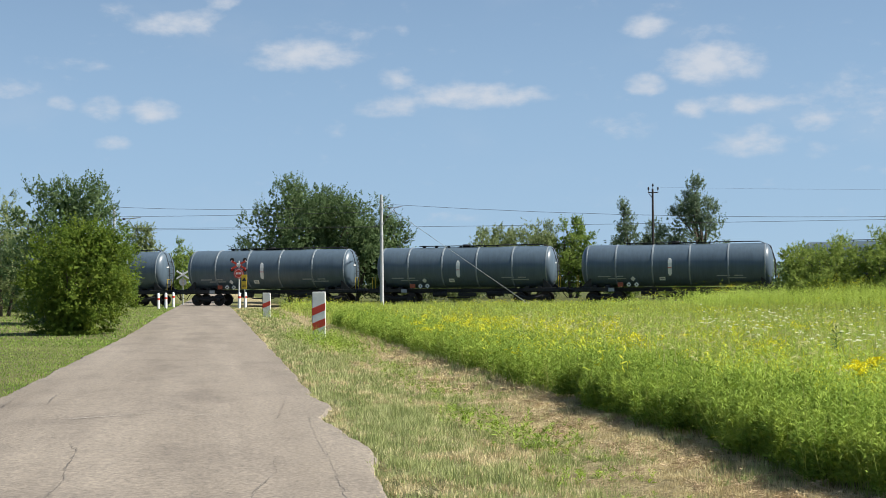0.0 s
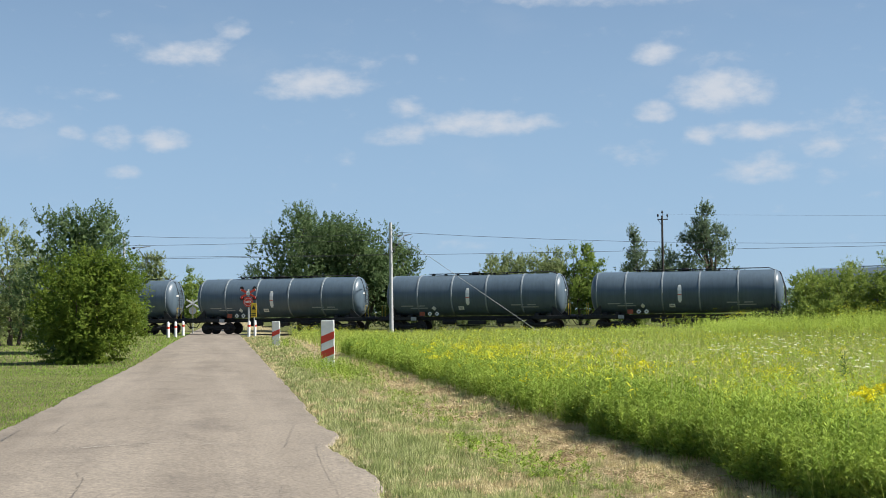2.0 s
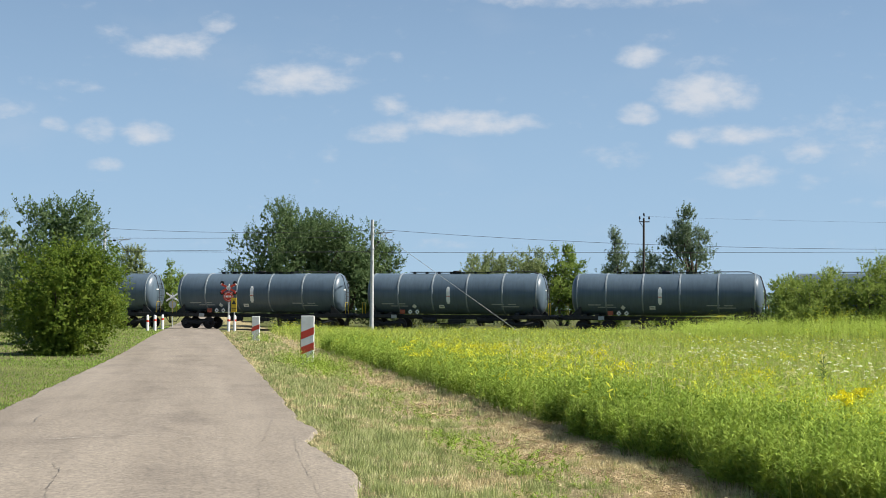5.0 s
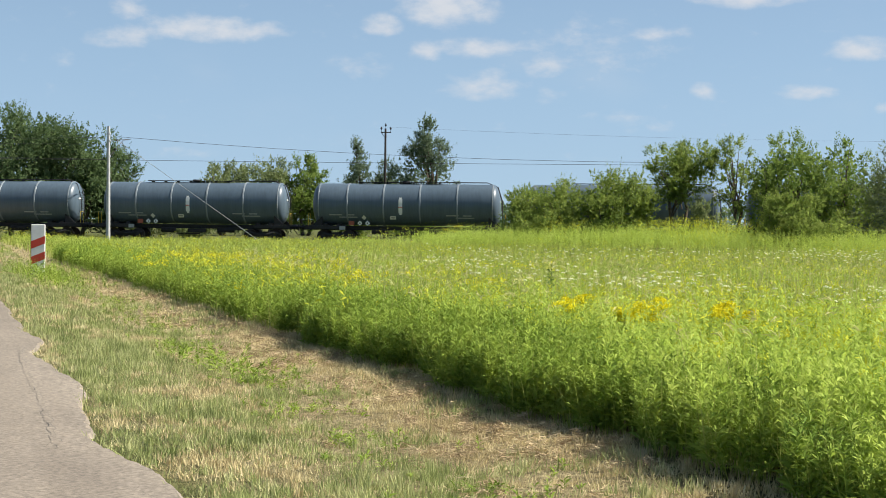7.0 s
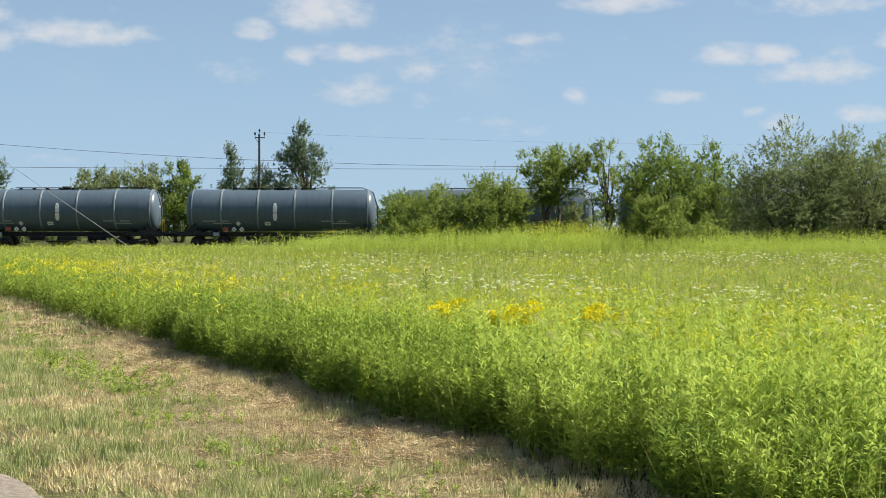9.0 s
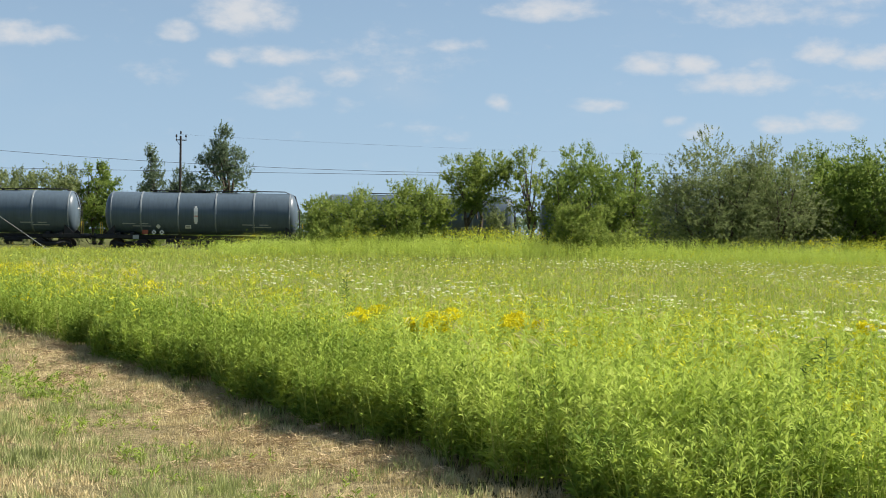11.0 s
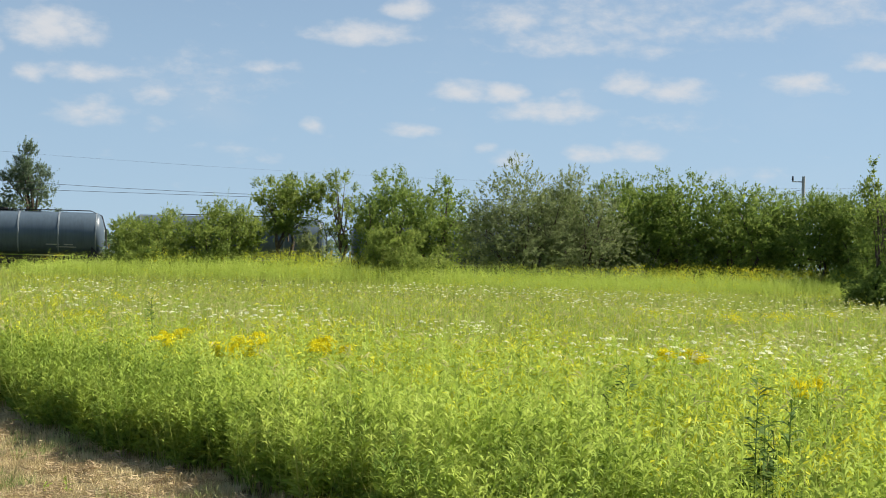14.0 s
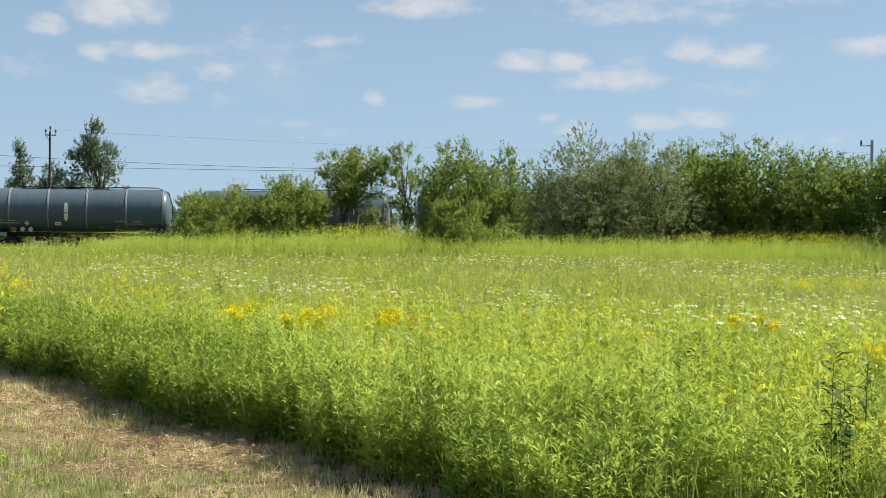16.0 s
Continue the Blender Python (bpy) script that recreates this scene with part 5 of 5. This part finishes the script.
tagged(new("far_pale_goldenrod", quad_mesh("far_pale_goldenrod", to_tris(np.concatenate(pale)), GOLDENROD_PALE)), "yellow-green weed patches over the meadow's far side", "tall weeds", kind="stuff")
tagged(new("goldenrod_stand", quad_mesh("goldenrod_stand", np.concatenate(near_leafy), GOLDENROD)), "dense stand of light green goldenrod along the meadow", "tall weeds", kind="stuff")
tagged(new("pale_goldenrod_stand", quad_mesh("pale_goldenrod_stand", np.concatenate(near_pale), GOLDENROD_PALE)), "taller yellow-green goldenrod patches in the meadow", "tall weeds", kind="stuff")
tagged(new("goldenrod_buds", quad_mesh("goldenrod_buds", np.concatenate(buds), BUDS)), "yellow-green goldenrod buds on top of the stand", "buds", kind="stuff")
tagged(new("goldenrod_blossom", quad_mesh("goldenrod_blossom", np.concatenate(yellow), YELLOW)), "yellow goldenrod blossom scattered over the meadow", "flowers", kind="stuff")

# meadow grass between the weeds
parts = []
for count, r0, r1, hh, ww in ((26000, 7.5, 20, 0.74, 0.010), (56000, 20, 45, 0.58, 0.022), (64000, 45, 112, 0.52, 0.05)):
    x, y = polar(count, -14, 50, r0, r1, r)
    keep = in_field(x, y)
    x, y = x[keep], y[keep]
    parts.append(blades(x, y, hh * r.uniform(0.6, 1.25, len(x)), ww * r.uniform(0.7, 1.4, len(x)), r, 0.25))
tagged(new("meadow_grass", quad_mesh("meadow_grass", to_tris(np.concatenate(parts)), MEADOW)), "tall pale green meadow grass", "grass", kind="stuff")

# pale grass plumes that arch over the weeds
x, y = polar(2600, 3, 50, 7.5, 34, r)
keep = in_field(x, y) & (x - field_edge(y) > 0.4) & (bumps(x, y, 0.3, 40.0) > -0.15)
x, y = x[keep], y[keep]
n = len(x)
a = r.uniform(0, 2 * math.pi, n)
tip = np.stack([x + np.cos(a) * 0.16, y + np.sin(a) * 0.16, land(x, y) + r.uniform(0.75, 1.0, n)], 1)
base = np.stack([x, y, land(x, y)], 1)
stalk = leaves(base, unit(tip - base), np.linalg.norm(tip - base, axis=1), np.full(n, 0.010), r, 0.0)
way = unit(np.stack([np.cos(a), np.sin(a), 0.9 + 0 * a], 1))
spray = leaves(np.repeat(tip, 5, axis=0) + r.normal(size=(5 * n, 3)) * 0.012, unit(np.repeat(way, 5, axis=0) + 0.25 * r.normal(size=(5 * n, 3))), r.uniform(0.06, 0.16, 5 * n), np.full(5 * n, 0.010), r, 0.3)
tagged(new("grass_plumes", quad_mesh("grass_plumes", np.concatenate([stalk, spray]), PLUME)), "pale arching grass plumes above the weeds", "grass", kind="stuff")

# white umbels
x, y = polar(9500, 10, 48, 13, 46, r)
keep = in_field(x, y) & (r.random(len(x)) < (18.5 / np.hypot(x, y)) ** 1.9) & (x - field_edge(y) > 4) & (bumps(x, y, 0.13, 21.0) + 0.45 * bumps(x, y, 0.6, 4.0) > 0.02)
x, y = x[keep], y[keep]
top = np.stack([x, y, land(x, y) + r.uniform(0.70, 0.92, len(x))], 1)
k = np.repeat(np.arange(len(top)), 14)
n = len(k)
a, f = r.uniform(0, 2 * math.pi, n), np.sqrt(r.random(n))
R = np.repeat(r.uniform(0.019, 0.042, len(top)), 14)
base = top[k] + np.stack([np.cos(a) * f * R, np.sin(a) * f * R, 0.45 * R * (1 - f * f)], 1)
out = unit(np.stack([np.cos(a) * f, np.sin(a) * f, 0.8 + 0 * a], 1) + 0.3 * r.normal(size=(n, 3)))
way = r.normal(size=(n, 3))
way = unit(way - out * np.sum(way * out, 1, keepdims=True))
L = R * 0.62
base = base - way * (L / 2)[:, None]
tagged(new("white_umbels", quad_mesh("white_umbels", leaves(base, way, L, L * 0.9, r, 0.0, out), WHITE_BLOOM)), "flat white wildflower heads dotted over the meadow", "flowers", kind="stuff")


# goldenrod plants in full yellow flower by the mown strip
def flowering(x, y, h, seed, spread, stems):
    rr = np.random.default_rng(seed)
    z = float(land(np.array(x), np.array(y)))
    t = thing("goldenrod_plant", Matrix.Translation((x, y, z)), "goldenrod plant with bright yellow flower plumes", "flowering plant", "flowering goldenrod plants")
    px, py = rr.normal(size=stems) * spread, rr.normal(size=stems) * spread
    hs = h * rr.uniform(0.88, 1.06, stems)
    q, top = herbs(px, py, hs, 40, 0.10, rr)
    q[:, :, 2] -= np.repeat(land(px, py), 40).mean()
    part("leaves", quad_mesh("leaves", q, GOLDENROD), GOLDENROD, t)
    top[:, 2] = hs
    # each stem ends in a fan of arching racemes, set with tiny florets along their upper side
    k = np.repeat(np.arange(stems), 9)
    a = rr.uniform(0, 2 * math.pi, len(k))
    L = rr.uniform(0.06, 0.16, len(k))
    kk = np.repeat(np.arange(len(k)), 42)
    f = rr.random(len(kk))
    spots = top[k][kk] + np.stack([np.cos(a[kk]) * L[kk] * f, np.sin(a[kk]) * L[kk] * f, 0.10 * f - 0.10 * f * f - 0.09 * rr.random(len(k))[kk]], 1)
    part("flower_plume", quad_mesh("flower_plumes", heads(spots, 1, 0.009, 0.021, rr, 1.0), YELLOW), YELLOW, t, "yellow flower plumes")["kind"] = "stuff"


for i, (x, y, h, s, n) in enumerate(((4.44, 13.74, 0.80, 0.06, 4), (4.72, 13.62, 0.85, 0.05, 5), (5.46, 13.45, 0.81, 0.06, 5), (4.2, 14.6, 0.84, 0.06, 3), (5.85, 13.1, 0.70, 0.05, 2), (7.55, 8.9, 0.74, 0.14, 4), (8.1, 11.4, 0.82, 0.16, 3))):
    flowering(x, y, h, 200 + i, s, n)

# dark upright weeds that stand above the rest
for i, (x, y, h) in enumerate(((5.22, 6.41, 1.04), (5.50, 6.62, 0.90), (6.4, 9.6, 0.86), (5.6, 20.6, 1.05))):
    rr = np.random.default_rng(300 + i)
    t = thing("tall_weed", Matrix.Translation((x, y, float(land(np.array(x), np.array(y))))), "tall dark green leafy weed above the meadow", "weed", "tall weeds above the meadow")
    q, top = herbs(rr.normal(size=3) * 0.05, rr.normal(size=3) * 0.05, np.array([h, h * 0.9, h * 0.8]), 46, 0.19, rr, 0.04, 0.012, 0.2, 0.15, 1.0)
    q[:, :, 2] += 0.05
    part("leaves", quad_mesh("leaves", q, WEED_DARK), WEED_DARK, t)

# verge: short rough grass by the road, a greener line along the dip, brown stubble and hay towards the weeds
green, straw, hay = [], [], []
for count, y0, y1, hh, ww in ((150000, 6.5, 22, 0.085, 0.0085), (84000, 22, 50, 0.10, 0.016), (24000, 50, 100, 0.11, 0.03)):
    y = r.uniform(y0, y1, count)
    x = edge_right(y) + r.uniform(-0.10, 4.2, count)
    seats = max(count // 30, 1)         # most blades stand in tufts, each of one colour
    seat = np.where(r.random(count) < 0.80, r.integers(0, seats, count), np.arange(count))
    off = np.where(seat == np.arange(count), 0.0, 0.030)
    x, y = x[seat] + r.normal(size=count) * off, y[seat] + r.normal(size=count) * off
    u = x - road_right(y)
    patch = bumps(x, y, 0.9, 2.0) + 0.7 * bumps(x, y, 2.6, 6.0)
    wet = np.clip(0.66 - 1.1 * np.clip(np.abs(u - 0.85) - 0.55, 0, 0.5) + 0.75 * np.exp(-((u - 2.0) / 0.28) ** 2) + 0.8 * patch, 0.05, 0.95)
    is_green = (0.75 * r.random(count)[seat] + 0.25 * r.random(count)) < wet
    bare = r.random(count) < np.clip((0.12 - (x - edge_right(y))) * 4, 0, 0.9)
    m = is_green & ~bare
    tall = 1.0 + 0.7 * np.clip(patch[m], -0.6, 1)
    green.append(blades(x[m], y[m], hh * tall * r.uniform(0.5, 1.6, int(m.sum())), ww * r.uniform(0.7, 1.5, int(m.sum())), r, 0.55))
    m = ~is_green & ~bare
    n = int(m.sum())
    straw.append(blades(x[m], y[m], hh * r.uniform(0.4, 1.25, n), ww * r.uniform(0.6, 1.2, n), r, 0.6))
# hay: tousled bunches of lying stalks in loose swaths
for count, y0, y1, each, size, ww in ((620, 6.5, 22, 46, 0.10, 0.006), (560, 22, 50, 22, 0.15, 0.013)):
    y = r.uniform(y0, y1, count)
    x = road_right(y) + 2.95 + 0.52 * r.normal(size=count) + 0.25 * np.sin(y * 0.7)
    m = (bumps(x, y, 0.8, 61.0) + 0.3 * bumps(x, y, 2.5, 62.0) > -0.10) & (x < field_edge(y) - 0.05)
    x, y = x[m], y[m]
    k = np.repeat(np.arange(len(x)), each)
    a = r.uniform(0, math.pi, len(x))[k] + 0.5 * r.normal(size=len(k))
    rad = np.abs(r.normal(size=len(k))) * size
    b = r.uniform(0, 2 * math.pi, len(k))
    px, py = x[k] + np.cos(b) * rad, y[k] + np.sin(b) * rad
    lift = 0.075 * np.exp(-(rad / size) ** 2) * r.random(len(k))
    way = unit(np.stack([np.cos(a), np.sin(a), 0.25 * r.normal(size=len(k))], 1))
    hay.append(leaves(np.stack([px, py, land(px, py) + 0.005 + lift], 1), way, size * r.uniform(0.6, 1.6, len(k)), ww * r.uniform(0.6, 1.3, len(k)), r, 0.12))
tagged(new("verge_grass", quad_mesh("verge_grass", to_tris(np.concatenate(green)), VERGE)), "short rough grass on the roadside verge", "grass", kind="stuff")
tagged(new("cut_straw", quad_mesh("cut_straw", to_tris(np.concatenate(straw)), STRAW)), "dry straw-coloured stubble beside the weeds", "dry grass", kind="stuff")
tagged(new("mown_hay", quad_mesh("mown_hay", to_tris(np.concatenate(hay)), HAY)), "brown tousled hay lying along the mown strip", "hay", kind="stuff")

# tufts and broad-leaved weeds on the verge, and the greener line along the dip
q = []
for count, y0, y1, h in ((460, 7.0, 24, 0.085), (320, 24, 46, 0.12)):
    y = r.uniform(y0, y1, count)
    x = road_right(y) + 2.05 + 0.30 * r.normal(size=count) + 0.12 * np.sin(y * 0.9)
    m = bumps(x, y, 0.7, 31.0) > -0.15
    q.append(herbs(x[m], y[m], h * r.uniform(0.5, 1.4, int(m.sum())), 12, 0.085, r, 0.3)[0])
for (x, y, n, s, h) in ((-3.95, 42.8, 70, 0.5, 0.42), (-3.2, 42.2, 90, 0.7, 0.5), (-2.9, 39.5, 110, 0.9, 0.42), (-2.3, 36.0, 60, 0.9, 0.34), (0.45, 17.6, 10, 0.4, 0.2), (-8.5, 72.6, 40, 0.6, 0.5), (-8.0, 70.5, 40, 0.6, 0.5), (0.75, 16.6, 12, 0.3, 0.26), (1.0, 15.4, 9, 0.3, 0.22)):
    px, py = x + r.normal(size=n) * s * 0.6, y + r.normal(size=n) * s
    q.append(herbs(px, py, h * r.uniform(0.6, 1.2, n), 16, 0.12, r, 0.25)[0])
tagged(new("verge_weeds", quad_mesh("verge_weeds", np.concatenate(q), GOLDENROD)), "leafy weed tufts on the roadside verge", "weeds", kind="stuff")

# lawn and verge on the other side of the road
parts = []
for count, y0, y1, wide, hh, ww in ((36000, 14, 45, 9, 0.06, 0.017), (28000, 40, 125, 30, 0.10, 0.045)):
    y = r.uniform(y0, y1, count)
    x = edge_left(y) + 0.04 - wide * r.random(count) ** 1.3
    parts.append(blades(x, y, hh * r.uniform(0.5, 1.5, count), ww * r.uniform(0.7, 1.4, count), r, 0.6))
tagged(new("lawn_grass", quad_mesh("lawn_grass", to_tris(np.concatenate(parts)), LAWN)), "green lawn grass along the road's far side", "grass", kind="stuff")
